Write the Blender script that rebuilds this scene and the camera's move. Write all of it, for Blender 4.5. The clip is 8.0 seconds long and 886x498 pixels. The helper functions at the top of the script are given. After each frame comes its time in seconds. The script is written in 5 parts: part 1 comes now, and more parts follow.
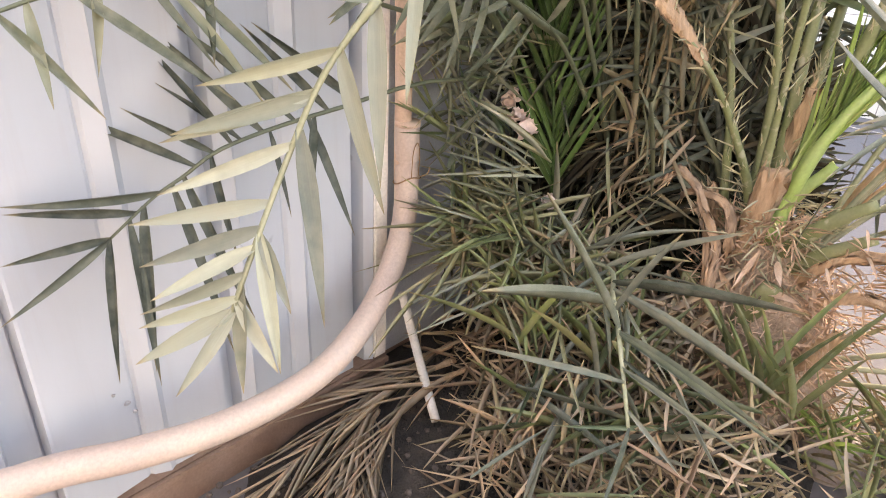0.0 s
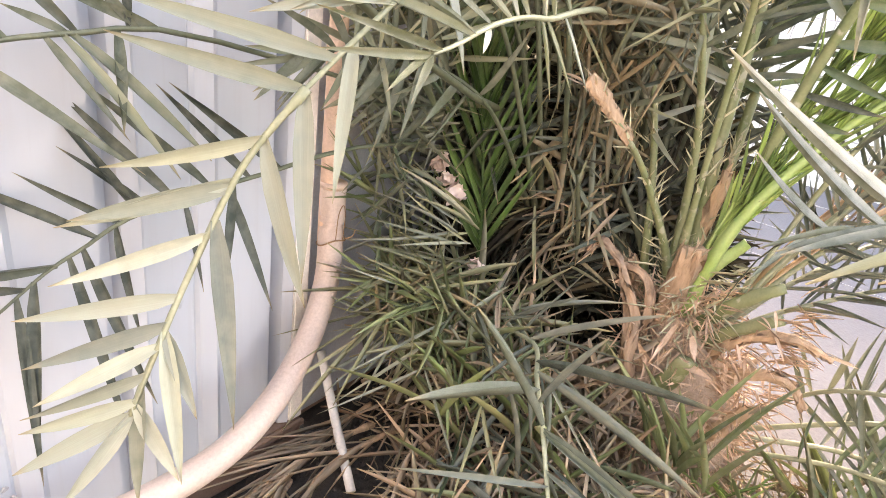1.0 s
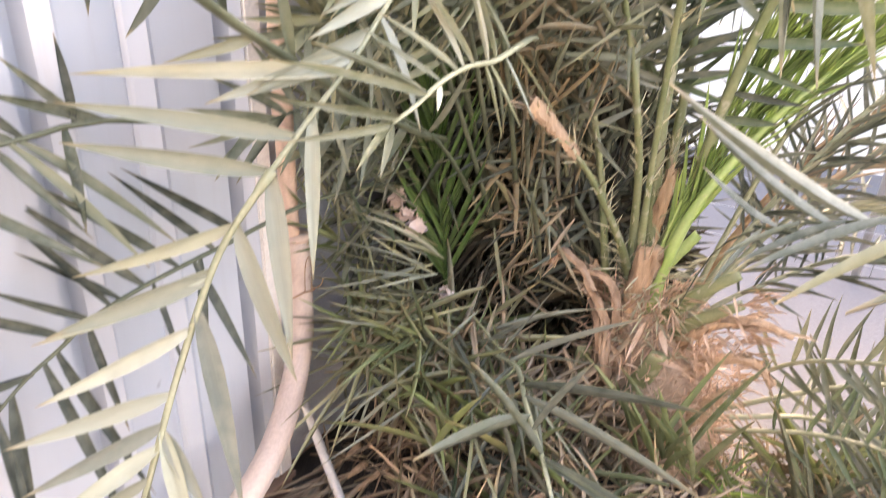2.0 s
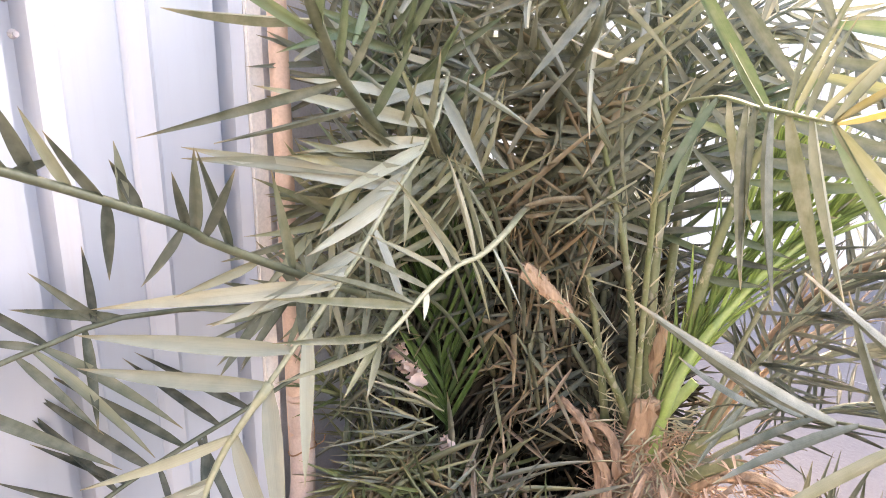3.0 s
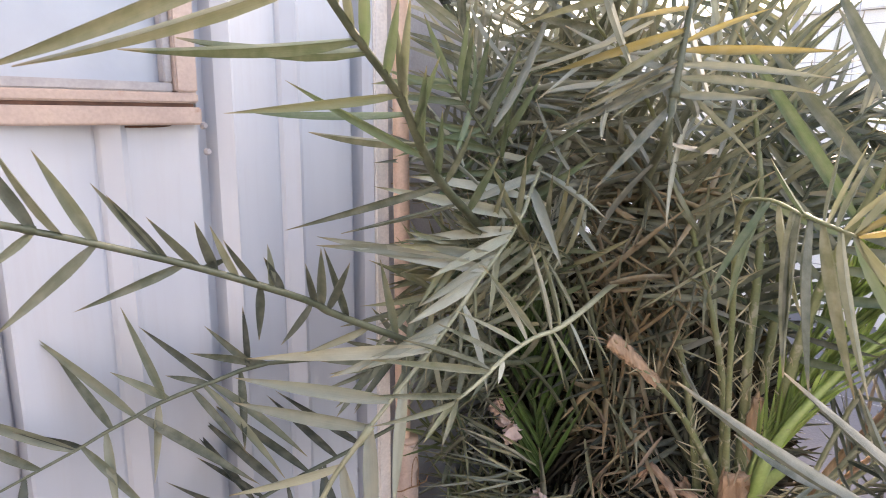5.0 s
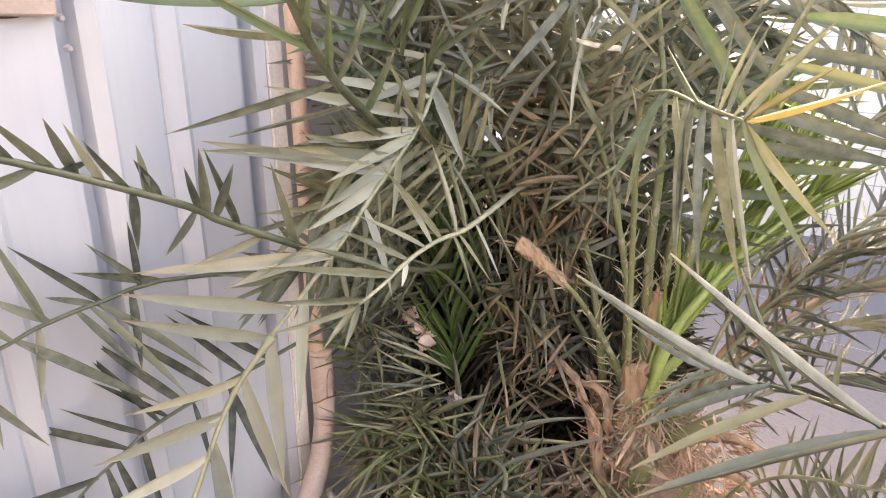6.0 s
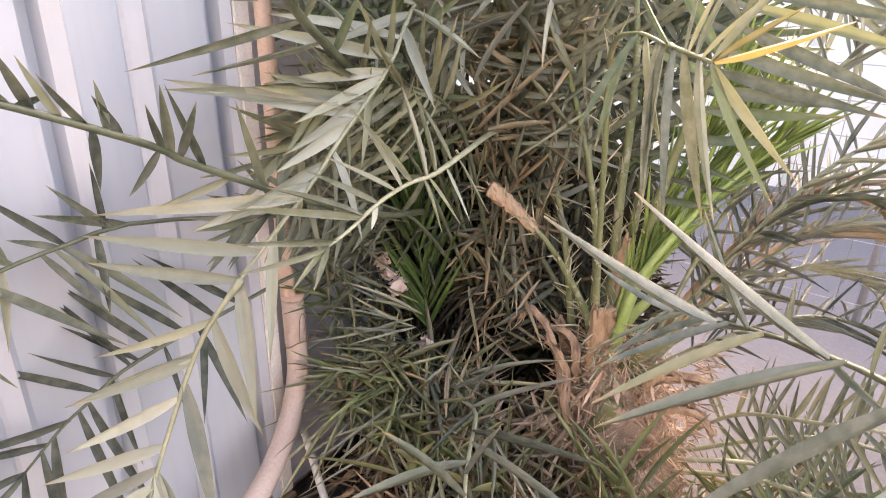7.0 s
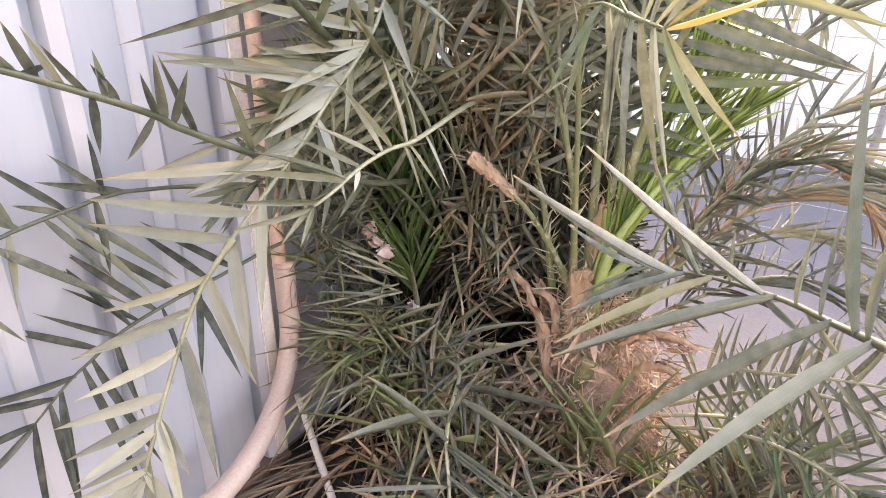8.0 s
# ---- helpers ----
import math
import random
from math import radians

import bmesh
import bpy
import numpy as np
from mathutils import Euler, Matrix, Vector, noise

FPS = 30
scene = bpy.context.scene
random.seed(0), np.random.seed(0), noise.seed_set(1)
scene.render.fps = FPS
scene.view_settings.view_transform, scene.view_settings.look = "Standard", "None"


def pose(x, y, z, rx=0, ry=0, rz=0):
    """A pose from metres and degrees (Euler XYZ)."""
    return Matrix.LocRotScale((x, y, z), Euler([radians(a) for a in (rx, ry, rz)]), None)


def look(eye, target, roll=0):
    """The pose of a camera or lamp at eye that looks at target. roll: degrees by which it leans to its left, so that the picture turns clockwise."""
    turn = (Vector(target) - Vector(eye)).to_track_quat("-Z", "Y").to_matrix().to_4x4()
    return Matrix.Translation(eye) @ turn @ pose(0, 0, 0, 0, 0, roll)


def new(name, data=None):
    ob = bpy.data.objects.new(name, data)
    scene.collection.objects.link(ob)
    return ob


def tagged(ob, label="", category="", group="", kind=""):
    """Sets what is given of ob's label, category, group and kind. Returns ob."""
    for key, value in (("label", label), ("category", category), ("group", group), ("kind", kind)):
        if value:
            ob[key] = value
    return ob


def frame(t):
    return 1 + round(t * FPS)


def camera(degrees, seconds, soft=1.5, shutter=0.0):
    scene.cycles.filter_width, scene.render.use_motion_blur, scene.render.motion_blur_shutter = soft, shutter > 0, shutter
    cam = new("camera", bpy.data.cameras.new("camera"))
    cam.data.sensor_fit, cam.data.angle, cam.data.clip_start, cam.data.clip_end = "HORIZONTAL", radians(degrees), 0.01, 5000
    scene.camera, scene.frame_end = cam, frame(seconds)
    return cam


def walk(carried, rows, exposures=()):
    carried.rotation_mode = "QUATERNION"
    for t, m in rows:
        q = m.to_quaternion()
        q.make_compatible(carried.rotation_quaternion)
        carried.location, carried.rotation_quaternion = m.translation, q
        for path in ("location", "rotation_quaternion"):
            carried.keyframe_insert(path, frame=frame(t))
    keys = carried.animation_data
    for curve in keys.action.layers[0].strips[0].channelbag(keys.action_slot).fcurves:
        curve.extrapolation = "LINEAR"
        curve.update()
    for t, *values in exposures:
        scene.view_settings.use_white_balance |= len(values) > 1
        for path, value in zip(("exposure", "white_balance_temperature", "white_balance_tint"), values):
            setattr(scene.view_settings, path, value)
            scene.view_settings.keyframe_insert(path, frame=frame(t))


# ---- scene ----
cam = camera(69.2, 8.0, soft=0.85, shutter=0.2)
PATH = [
    (0, (0.164, 0.252, 1.111), (1.503, 1.426, 0.2), 3.3),
    (0.5, (0.194, 0.279, 1.161), (1.6, 1.421, 0.312), 3.8),
    (1, (0.213, 0.309, 1.184), (1.724, 1.323, 0.353), 8.6),
    (1.5, (0.188, 0.338, 1.198), (1.64, 1.298, 0.213), 4.8),
    (2, (0.197, 0.346, 1.247), (1.796, 1.238, 0.441), 2.4),
    (2.2, (0.212, 0.371, 1.291), (1.887, 1.256, 0.651), 2.2),
    (3.3, (0.203, 0.266, 1.452), (1.806, 1.353, 0.954), 1.9),
    (3.5, (0.164, 0.233, 1.475), (1.723, 1.409, 1.047), 2.2),
    (3.7, (0.121, 0.196, 1.479), (1.675, 1.409, 1.146), 2.9),
    (3.8, (0.137, 0.174, 1.51), (1.648, 1.44, 1.176), 3.6),
    (4, (0.112, 0.152, 1.513), (1.514, 1.552, 1.239), -0.6),
    (4.2, (0.089, 0.136, 1.524), (1.381, 1.629, 1.202), -1.4),
    (5.3, (0.136, 0.14, 1.508), (1.589, 1.44, 1.064), 0.6),
    (5.5, (0.145, 0.135, 1.511), (1.607, 1.418, 1.046), -0.0),
    (6, (0.164, 0.127, 1.473), (1.683, 1.255, 0.824), 0.3),
    (6.5, (0.169, 0.12, 1.471), (1.717, 1.178, 0.775), 1.3),
    (7, (0.163, 0.115, 1.461), (1.684, 1.148, 0.672), 1.2),
    (7.5, (0.141, 0.081, 1.449), (1.634, 1.085, 0.575), -0.1),
    (8, (0.109, 0.045, 1.457), (1.62, 1.049, 0.616), 0.7),
]
EXPOSURES = [(0.0, 3.60, 9000, 15), (0.5, 3.84, 8850, 15), (1.0, 3.92, 8900, 16), (1.5, 3.90, 8500, 19), (2.2, 3.82, 8550, 19), (3.5, 3.28, 7800, 21), (4.0, 2.41, 7500, 22), (4.2, 2.31, 7500, 22), (5.3, 3.14, 8300, 18), (6.0, 3.28, 8850, 20), (8.0, 3.46, 8350, 22)]
walk(cam, [(t, look(eye, target, roll)) for t, eye, target, roll in PATH], EXPOSURES)

# ---------------------------------------------------------------- world, sun
world = bpy.data.worlds.new("world")
scene.world = world
world.use_nodes = True
wn = world.node_tree.nodes
sky = wn.new("ShaderNodeTexSky")
sky.sky_type, sky.sun_disc = "NISHITA", False
sky.sun_elevation, sky.sun_rotation = radians(34), radians(86)
sky.air_density, sky.dust_density, sky.ozone_density = 1.0, 2.5, 1.0
world.node_tree.links.new(sky.outputs[0], wn["Background"].inputs[0])
wn["Background"].inputs[1].default_value = 0.14

sun = new("sun", bpy.data.lights.new("sun", "SUN"))
sun.data.energy, sun.data.angle, sun.data.color = 0.40, radians(40), (1.0, 0.97, 0.93)
sun.matrix_world = look((0, 0, 0), (-0.95, -0.06, -0.65))


# ---------------------------------------------------------------- materials
def material(name):
    m = bpy.data.materials.new(name)
    m.use_nodes = True
    t = m.node_tree
    return m, t, t.nodes["Principled BSDF"], t.nodes, t.links


def noise_node(t, scale, detail=4.0, coords=None, stretch=None, rough=0.55):
    n = t.nodes.new("ShaderNodeTexNoise")
    n.inputs["Scale"].default_value, n.inputs["Detail"].default_value, n.inputs["Roughness"].default_value = scale, detail, rough
    if coords is not None:
        src = coords
        if stretch:
            mp = t.nodes.new("ShaderNodeMapping")
            mp.inputs["Scale"].default_value = stretch
            t.links.new(coords, mp.inputs["Vector"])
            src = mp.outputs[0]
        t.links.new(src, n.inputs["Vector"])
    return n


def ramp_node(t, fac, stops):
    r = t.nodes.new("ShaderNodeValToRGB")
    while len(r.color_ramp.elements) < len(stops):
        r.color_ramp.elements.new(0.5)
    for e, (p, c) in zip(r.color_ramp.elements, stops):
        e.position, e.color = p, (*c, 1)
    t.links.new(fac, r.inputs[0])
    return r


def mix_node(t, fac, a, b, mode="MIX"):
    m = t.nodes.new("ShaderNodeMix")
    m.data_type, m.blend_type = "RGBA", mode
    for sock, v in ((m.inputs[0], fac), (m.inputs[6], a), (m.inputs[7], b)):
        if isinstance(v, (int, float)):
            sock.default_value = v
        elif isinstance(v, tuple):
            sock.default_value = (*v, 1)
        else:
            t.links.new(v, sock)
    return m.outputs[2]


def bump_node(t, height, strength, distance, bsdf):
    b = t.nodes.new("ShaderNodeBump")
    b.inputs["Strength"].default_value, b.inputs["Distance"].default_value = strength, distance
    t.links.new(height, b.inputs["Height"])
    t.links.new(b.outputs[0], bsdf.inputs["Normal"])


def leaf_material(name, base, other, dust=(0.36, 0.345, 0.265), dusty=0.35, gloss=0.42, thin=0.22, tip=(0.40, 0.30, 0.17)):
    m, t, p, n, l = material(name)
    uv, geo, info = n.new("ShaderNodeUVMap"), n.new("ShaderNodeNewGeometry"), n.new("ShaderNodeObjectInfo")
    add = n.new("ShaderNodeMath")
    add.operation = "ADD"
    l.new(geo.outputs["Random Per Island"], add.inputs[0])
    l.new(info.outputs["Random"], add.inputs[1])
    fr = n.new("ShaderNodeMath")
    fr.operation = "FRACT"
    l.new(add.outputs[0], fr.inputs[0])
    c = mix_node(t, fr.outputs[0], base, other)
    again = n.new("ShaderNodeMath")
    again.operation = "MULTIPLY"
    again.inputs[1].default_value = 7.31
    l.new(fr.outputs[0], again.inputs[0])
    fr2 = n.new("ShaderNodeMath")
    fr2.operation = "FRACT"
    l.new(again.outputs[0], fr2.inputs[0])
    c = mix_node(t, 1.0, c, ramp_node(t, fr2.outputs[0], [(0.0, (0.55, 0.57, 0.55)), (0.5, (0.95, 0.95, 0.95)), (1.0, (1.35, 1.32, 1.25))]).outputs[0], "MULTIPLY")
    c = mix_node(t, ramp_node(t, fr2.outputs[0], [(0.94, (0, 0, 0)), (0.98, (0.3, 0.3, 0.3))]).outputs[0], c, (0.40, 0.29, 0.16))
    veins = noise_node(t, 1.0, 3, uv.outputs[0], (55, 1.4, 1))
    c = mix_node(t, 0.35, c, ramp_node(t, veins.outputs[0], [(0.3, (0.45, 0.45, 0.45)), (0.7, (1, 1, 1))]).outputs[0], "MULTIPLY")
    spots = noise_node(t, 38, 5, geo.outputs["Position"])
    dr = ramp_node(t, spots.outputs[0], [(0.38, (0, 0, 0)), (0.66, (dusty * 2,) * 3)])
    c = mix_node(t, dr.outputs[0], c, dust)
    sep = n.new("ShaderNodeSeparateXYZ")
    l.new(uv.outputs[0], sep.inputs[0])
    tr = ramp_node(t, sep.outputs[1], [(0.86, (0, 0, 0)), (1.0, (0.8, 0.8, 0.8))])
    c = mix_node(t, tr.outputs[0], c, tip)
    l.new(c, p.inputs["Base Color"])
    p.inputs["Roughness"].default_value = gloss
    p.inputs["Specular IOR Level"].default_value = 0.4
    bump_node(t, veins.outputs[0], 0.35, 0.002, p)
    tl = n.new("ShaderNodeBsdfTranslucent")
    l.new(mix_node(t, 0.6, c, (0.92, 0.97, 0.74), "MULTIPLY"), tl.inputs[0])
    mx = n.new("ShaderNodeMixShader")
    mx.inputs[0].default_value = thin
    l.new(p.outputs[0], mx.inputs[1])
    l.new(tl.outputs[0], mx.inputs[2])
    l.new(mx.outputs[0], n["Material Output"].inputs[0])
    return m


def plain_material(name, a, b, scale=14, rough=0.6, bump=0.2, depth=0.004, stretch=None, fine=160, metal=0.0, spots=None):
    """Two tones over a slow noise, a fine grain over that, and a bump."""
    m, t, p, n, l = material(name)
    tc = n.new("ShaderNodeTexCoord")
    big = noise_node(t, scale, 5, tc.outputs["Object"], stretch)
    small = noise_node(t, fine, 4, tc.outputs["Object"], stretch)
    c = mix_node(t, ramp_node(t, big.outputs[0], [(0.35, (0, 0, 0)), (0.65, (1, 1, 1))]).outputs[0], a, b)
    c = mix_node(t, 0.3, c, ramp_node(t, small.outputs[0], [(0.3, (0.5, 0.5, 0.5)), (0.7, (1.1, 1.1, 1.1))]).outputs[0], "MULTIPLY")
    if spots:
        sp = noise_node(t, spots[1], 6, tc.outputs["Object"])
        c = mix_node(t, ramp_node(t, sp.outputs[0], [(spots[2], (0, 0, 0)), (spots[2] + 0.08, (0.8, 0.8, 0.8))]).outputs[0], c, spots[0])
    l.new(c, p.inputs["Base Color"])
    p.inputs["Roughness"].default_value, p.inputs["Metallic"].default_value = rough, metal
    bump_node(t, small.outputs[0], bump, depth, p)
    return m


M_WAN = leaf_material("leaf_wan", (0.36, 0.378, 0.292), (0.445, 0.455, 0.375), dusty=0.25)
M_OLIVE = leaf_material("leaf_olive", (0.225, 0.23, 0.125), (0.30, 0.30, 0.185), dusty=0.25)
M_GREY = leaf_material("leaf_grey_green", (0.145, 0.163, 0.105), (0.23, 0.242, 0.17), dusty=0.2)
M_PALE = leaf_material("leaf_pale", (0.21, 0.228, 0.185), (0.30, 0.312, 0.265), dusty=0.2)
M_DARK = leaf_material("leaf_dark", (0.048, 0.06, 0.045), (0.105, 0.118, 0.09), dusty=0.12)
M_COOL = leaf_material("leaf_cool_grey", (0.095, 0.118, 0.085), (0.155, 0.175, 0.135), dust=(0.28, 0.285, 0.25), dusty=0.2)
M_GREEN = leaf_material("leaf_green", (0.12, 0.175, 0.09), (0.18, 0.23, 0.13), dusty=0.12)
# dusty leaf colour, lightened to stand in for skylight high in the thicket
M_DUST_LIT = leaf_material("leaf_dusty_lit", (0.35, 0.37, 0.32), (0.48, 0.495, 0.44), dusty=0.2)
M_HAY = leaf_material("leaf_hay", (0.36, 0.35, 0.19), (0.48, 0.45, 0.28), dusty=0.2, gloss=0.6)
M_GRASS = leaf_material("leaf_low_green", (0.21, 0.27, 0.095), (0.32, 0.345, 0.17), dusty=0.15)
M_YOUNG = leaf_material("leaf_young", (0.07, 0.145, 0.035), (0.12, 0.21, 0.06), dusty=0.06, gloss=0.4)
M_BRIGHT = leaf_material("leaf_bright", (0.26, 0.385, 0.10), (0.34, 0.45, 0.15), dusty=0.06, thin=0.35)
M_DRY = leaf_material("leaf_dry", (0.37, 0.265, 0.15), (0.28, 0.215, 0.125), dusty=0.2, thin=0.1, gloss=0.7)
# near-black leaf colour that stands in for deep shade inside the palm
M_DEEP_SHADE = leaf_material("leaf_deep_shade", (0.06, 0.045, 0.027), (0.04, 0.036, 0.022), dusty=0.03, thin=0.05, gloss=0.8, tip=(0.12, 0.08, 0.05))
M_STRAW = leaf_material("leaf_straw", (0.62, 0.46, 0.335), (0.44, 0.315, 0.22), dusty=0.15, thin=0.08, gloss=0.75)
M_HUSK = leaf_material("leaf_husk", (0.27, 0.17, 0.115), (0.19, 0.125, 0.085), dusty=0.12, thin=0.08, gloss=0.75)
M_YELLOW = leaf_material("leaf_yellow", (0.40, 0.29, 0.09), (0.33, 0.27, 0.11), dusty=0.12, thin=0.35)
M_RACHIS = plain_material("rachis", (0.26, 0.265, 0.16), (0.34, 0.335, 0.22), 20, 0.45, 0.15, 0.002)
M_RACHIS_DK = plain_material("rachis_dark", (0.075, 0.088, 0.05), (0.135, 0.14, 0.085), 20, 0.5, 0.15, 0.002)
M_PETIOLE = plain_material("petiole", (0.17, 0.195, 0.08), (0.25, 0.25, 0.13), 12, 0.45, 0.15, 0.002, spots=((0.40, 0.36, 0.26), 30, 0.58))
M_PETIOLE_BR = plain_material("petiole_bright", (0.31, 0.42, 0.12), (0.38, 0.47, 0.18), 12, 0.4, 0.1, 0.002)
M_BOOT = plain_material("dry_boot", (0.64, 0.43, 0.28), (0.36, 0.22, 0.13), 34, 0.85, 0.7, 0.006, (1, 1, 0.10))
M_CURL = plain_material("dry_curl", (0.50, 0.33, 0.22), (0.26, 0.16, 0.10), 40, 0.85, 0.7, 0.005, (1, 1, 0.2))
M_FIBRE = plain_material("fibre", (0.68, 0.47, 0.34), (0.50, 0.33, 0.22), 24, 0.9, 0.5, 0.004)
M_TRUNK = plain_material("trunk", (0.56, 0.41, 0.31), (0.40, 0.28, 0.20), 18, 0.9, 0.8, 0.01)
M_THORN = plain_material("thorn", (0.52, 0.48, 0.33), (0.42, 0.37, 0.22), 40, 0.5, 0.1, 0.001)
M_SOIL = plain_material("soil", (0.03, 0.025, 0.022), (0.09, 0.07, 0.058), 7, 0.95, 0.9, 0.012, spots=((0.03, 0.025, 0.022), 3.2, 0.60))
M_PIPE = plain_material("pipe_plastic", (0.55, 0.415, 0.35), (0.61, 0.475, 0.40), 9, 0.45, 0.08, 0.001, spots=((0.50, 0.38, 0.30), 21, 0.64))
M_PIPE_THIN = plain_material("pipe_thin", (0.62, 0.42, 0.31), (0.68, 0.48, 0.37), 9, 0.5, 0.08, 0.001)
M_CREAM = plain_material("cream_trim", (0.80, 0.74, 0.68), (0.74, 0.68, 0.63), 12, 0.5, 0.05, 0.001)
M_ROD = plain_material("white_rod", (0.74, 0.70, 0.66), (0.66, 0.60, 0.55), 18, 0.4, 0.08, 0.001)
M_WIRE = plain_material("rusty_wire", (0.25, 0.13, 0.07), (0.35, 0.20, 0.10), 60, 0.7, 0.3, 0.001)
M_FRAME = plain_material("window_frame", (0.52, 0.40, 0.335), (0.44, 0.335, 0.29), 10, 0.55, 0.15, 0.002, spots=((0.28, 0.13, 0.07), 16, 0.66))
M_FRAME_IN = plain_material("window_inner", (0.42, 0.40, 0.40), (0.34, 0.32, 0.32), 12, 0.5, 0.1, 0.001)
M_RUST = plain_material("rust", (0.09, 0.045, 0.03), (0.17, 0.08, 0.05), 30, 0.85, 0.5, 0.002)
M_BEAM = plain_material("rusty_beam", (0.22, 0.13, 0.09), (0.30, 0.19, 0.14), 9, 0.85, 0.4, 0.004)
M_PANEL = plain_material("grey_sheet", (0.40, 0.415, 0.46), (0.47, 0.48, 0.52), 5, 0.55, 0.1, 0.002)
M_PETAL = plain_material("dry_petal", (0.76, 0.60, 0.53), (0.64, 0.47, 0.40), 40, 0.8, 0.4, 0.003)
M_STONE = plain_material("pebble", (0.15, 0.115, 0.095), (0.085, 0.066, 0.056), 30, 0.9, 0.4, 0.003)
M_SLAB = plain_material("pale_stone", (0.40, 0.33, 0.30), (0.33, 0.27, 0.245), 9, 0.9, 0.3, 0.004, spots=((0.22, 0.17, 0.15), 14, 0.62))
# tone of the added out-of-view walls, set for their bounce light
M_UNSEEN_WALL = plain_material("unseen_wall_plaster", (0.56, 0.555, 0.55), (0.47, 0.465, 0.46), 2, 0.9, 0.3, 0.006)
M_FENCE = plain_material("far_wall", (0.80, 0.755, 0.71), (0.72, 0.68, 0.64), 2, 0.8, 0.2, 0.004)


def wall_material():
    """White-painted sheet steel: faint stains that run down, scuffs, small chips."""
    m, t, p, n, l = material("painted_steel")
    geo = n.new("ShaderNodeNewGeometry")
    big = noise_node(t, 1.0, 4, geo.outputs["Position"], (7, 7, 0.9))
    fine = noise_node(t, 90, 4, geo.outputs["Position"])
    mid = noise_node(t, 7, 5, geo.outputs["Position"])
    c = mix_node(t, ramp_node(t, big.outputs[0], [(0.35, (0, 0, 0)), (0.7, (1, 1, 1))]).outputs[0], (0.465, 0.484, 0.522), (0.52, 0.537, 0.572))
    c = mix_node(t, ramp_node(t, mid.outputs[0], [(0.55, (0, 0, 0)), (0.8, (0.5, 0.5, 0.5))]).outputs[0], c, (0.50, 0.485, 0.505))
    chip = noise_node(t, 13, 2, geo.outputs["Position"])
    c = mix_node(t, ramp_node(t, chip.outputs[0], [(0.765, (0, 0, 0)), (0.785, (0.7, 0.7, 0.7))]).outputs[0], c, (0.34, 0.34, 0.37))
    p.inputs["Roughness"].default_value = 0.32
    streak = noise_node(t, 1.0, 5, geo.outputs["Position"], (42, 42, 2.2), 0.7)
    c2 = mix_node(t, ramp_node(t, streak.outputs[0], [(0.52, (0, 0, 0)), (0.74, (0.45, 0.45, 0.45))]).outputs[0], c, (0.45, 0.44, 0.46))
    l.new(c2, p.inputs["Base Color"])
    dents = noise_node(t, 3.2, 3, geo.outputs["Position"])
    bump_node(t, mix_node(t, 0.85, mix_node(t, 0.15, mid.outputs[0], fine.outputs[0]), dents.outputs[0]), 0.35, 0.02, p)
    return m


def ground_material():
    """Pale dusty concrete and sand."""
    m, t, p, n, l = material("pale_ground")
    geo = n.new("ShaderNodeNewGeometry")
    big, fine = noise_node(t, 1.3, 5, geo.outputs["Position"]), noise_node(t, 60, 5, geo.outputs["Position"])
    c = mix_node(t, big.outputs[0], (0.138, 0.124, 0.126), (0.178, 0.163, 0.166))
    c = mix_node(t, 0.25, c, ramp_node(t, fine.outputs[0], [(0.3, (0.55, 0.55, 0.55)), (0.7, (1.1, 1.1, 1.1))]).outputs[0], "MULTIPLY")
    l.new(c, p.inputs["Base Color"])
    p.inputs["Roughness"].default_value = 0.9
    bump_node(t, fine.outputs[0], 0.4, 0.006, p)
    return m


def glass_material():
    """Window pane lined with a pale crumpled film."""
    m, t, p, n, l = material("filmed_glass")
    geo = n.new("ShaderNodeNewGeometry")
    cr = noise_node(t, 9, 4, geo.outputs["Position"])
    c = mix_node(t, cr.outputs[0], (0.31, 0.345, 0.40), (0.42, 0.455, 0.51))
    l.new(c, p.inputs["Base Color"])
    p.inputs["Roughness"].default_value, p.inputs["Coat Weight"].default_value, p.inputs["Coat Roughness"].default_value = 0.35, 0.3, 0.08
    bump_node(t, cr.outputs[0], 0.15, 0.01, p)
    return m


M_WALL, M_GROUND, M_GLASS = wall_material(), ground_material(), glass_material()


# ---------------------------------------------------------------- mesh helpers
def mesh_object(name, verts, faces, mat, uvs=None, smooth=False):
    me = bpy.data.meshes.new(name)
    me.from_pydata([tuple(v) for v in verts], [], [tuple(f) for f in faces])
    if uvs is not None:
        lay = me.uv_layers.new(name="UVMap")
        idx = np.empty(len(me.loops), dtype=np.int32)
        me.loops.foreach_get("vertex_index", idx)
        lay.data.foreach_set("uv", np.asarray(uvs, dtype=np.float32)[idx].ravel())
    me.materials.append(mat)
    if smooth:
        me.polygons.foreach_set("use_smooth", [True] * len(me.polygons))
    me.update()
    return new(name, me)


def under(ob, parent, label=""):
    ob.parent = parent
    ob.matrix_parent_inverse = parent.matrix_basis.inverted()
    if label:
        ob["label"] = label
    return ob


def part(name, bm, mat, parent=None, label="", smooth=False):
    me = bpy.data.meshes.new(name)
    bm.normal_update()
    bm.to_mesh(me)
    bm.free()
    me.materials.append(mat)
    if smooth:
        me.polygons.foreach_set("use_smooth", [True] * len(me.polygons))
    ob = new(name, me)
    return under(ob, parent, label) if parent else ob


def empty_at(name, x, y, z):
    e = new(name)
    e.matrix_basis = Matrix.Translation((x, y, z))
    return e


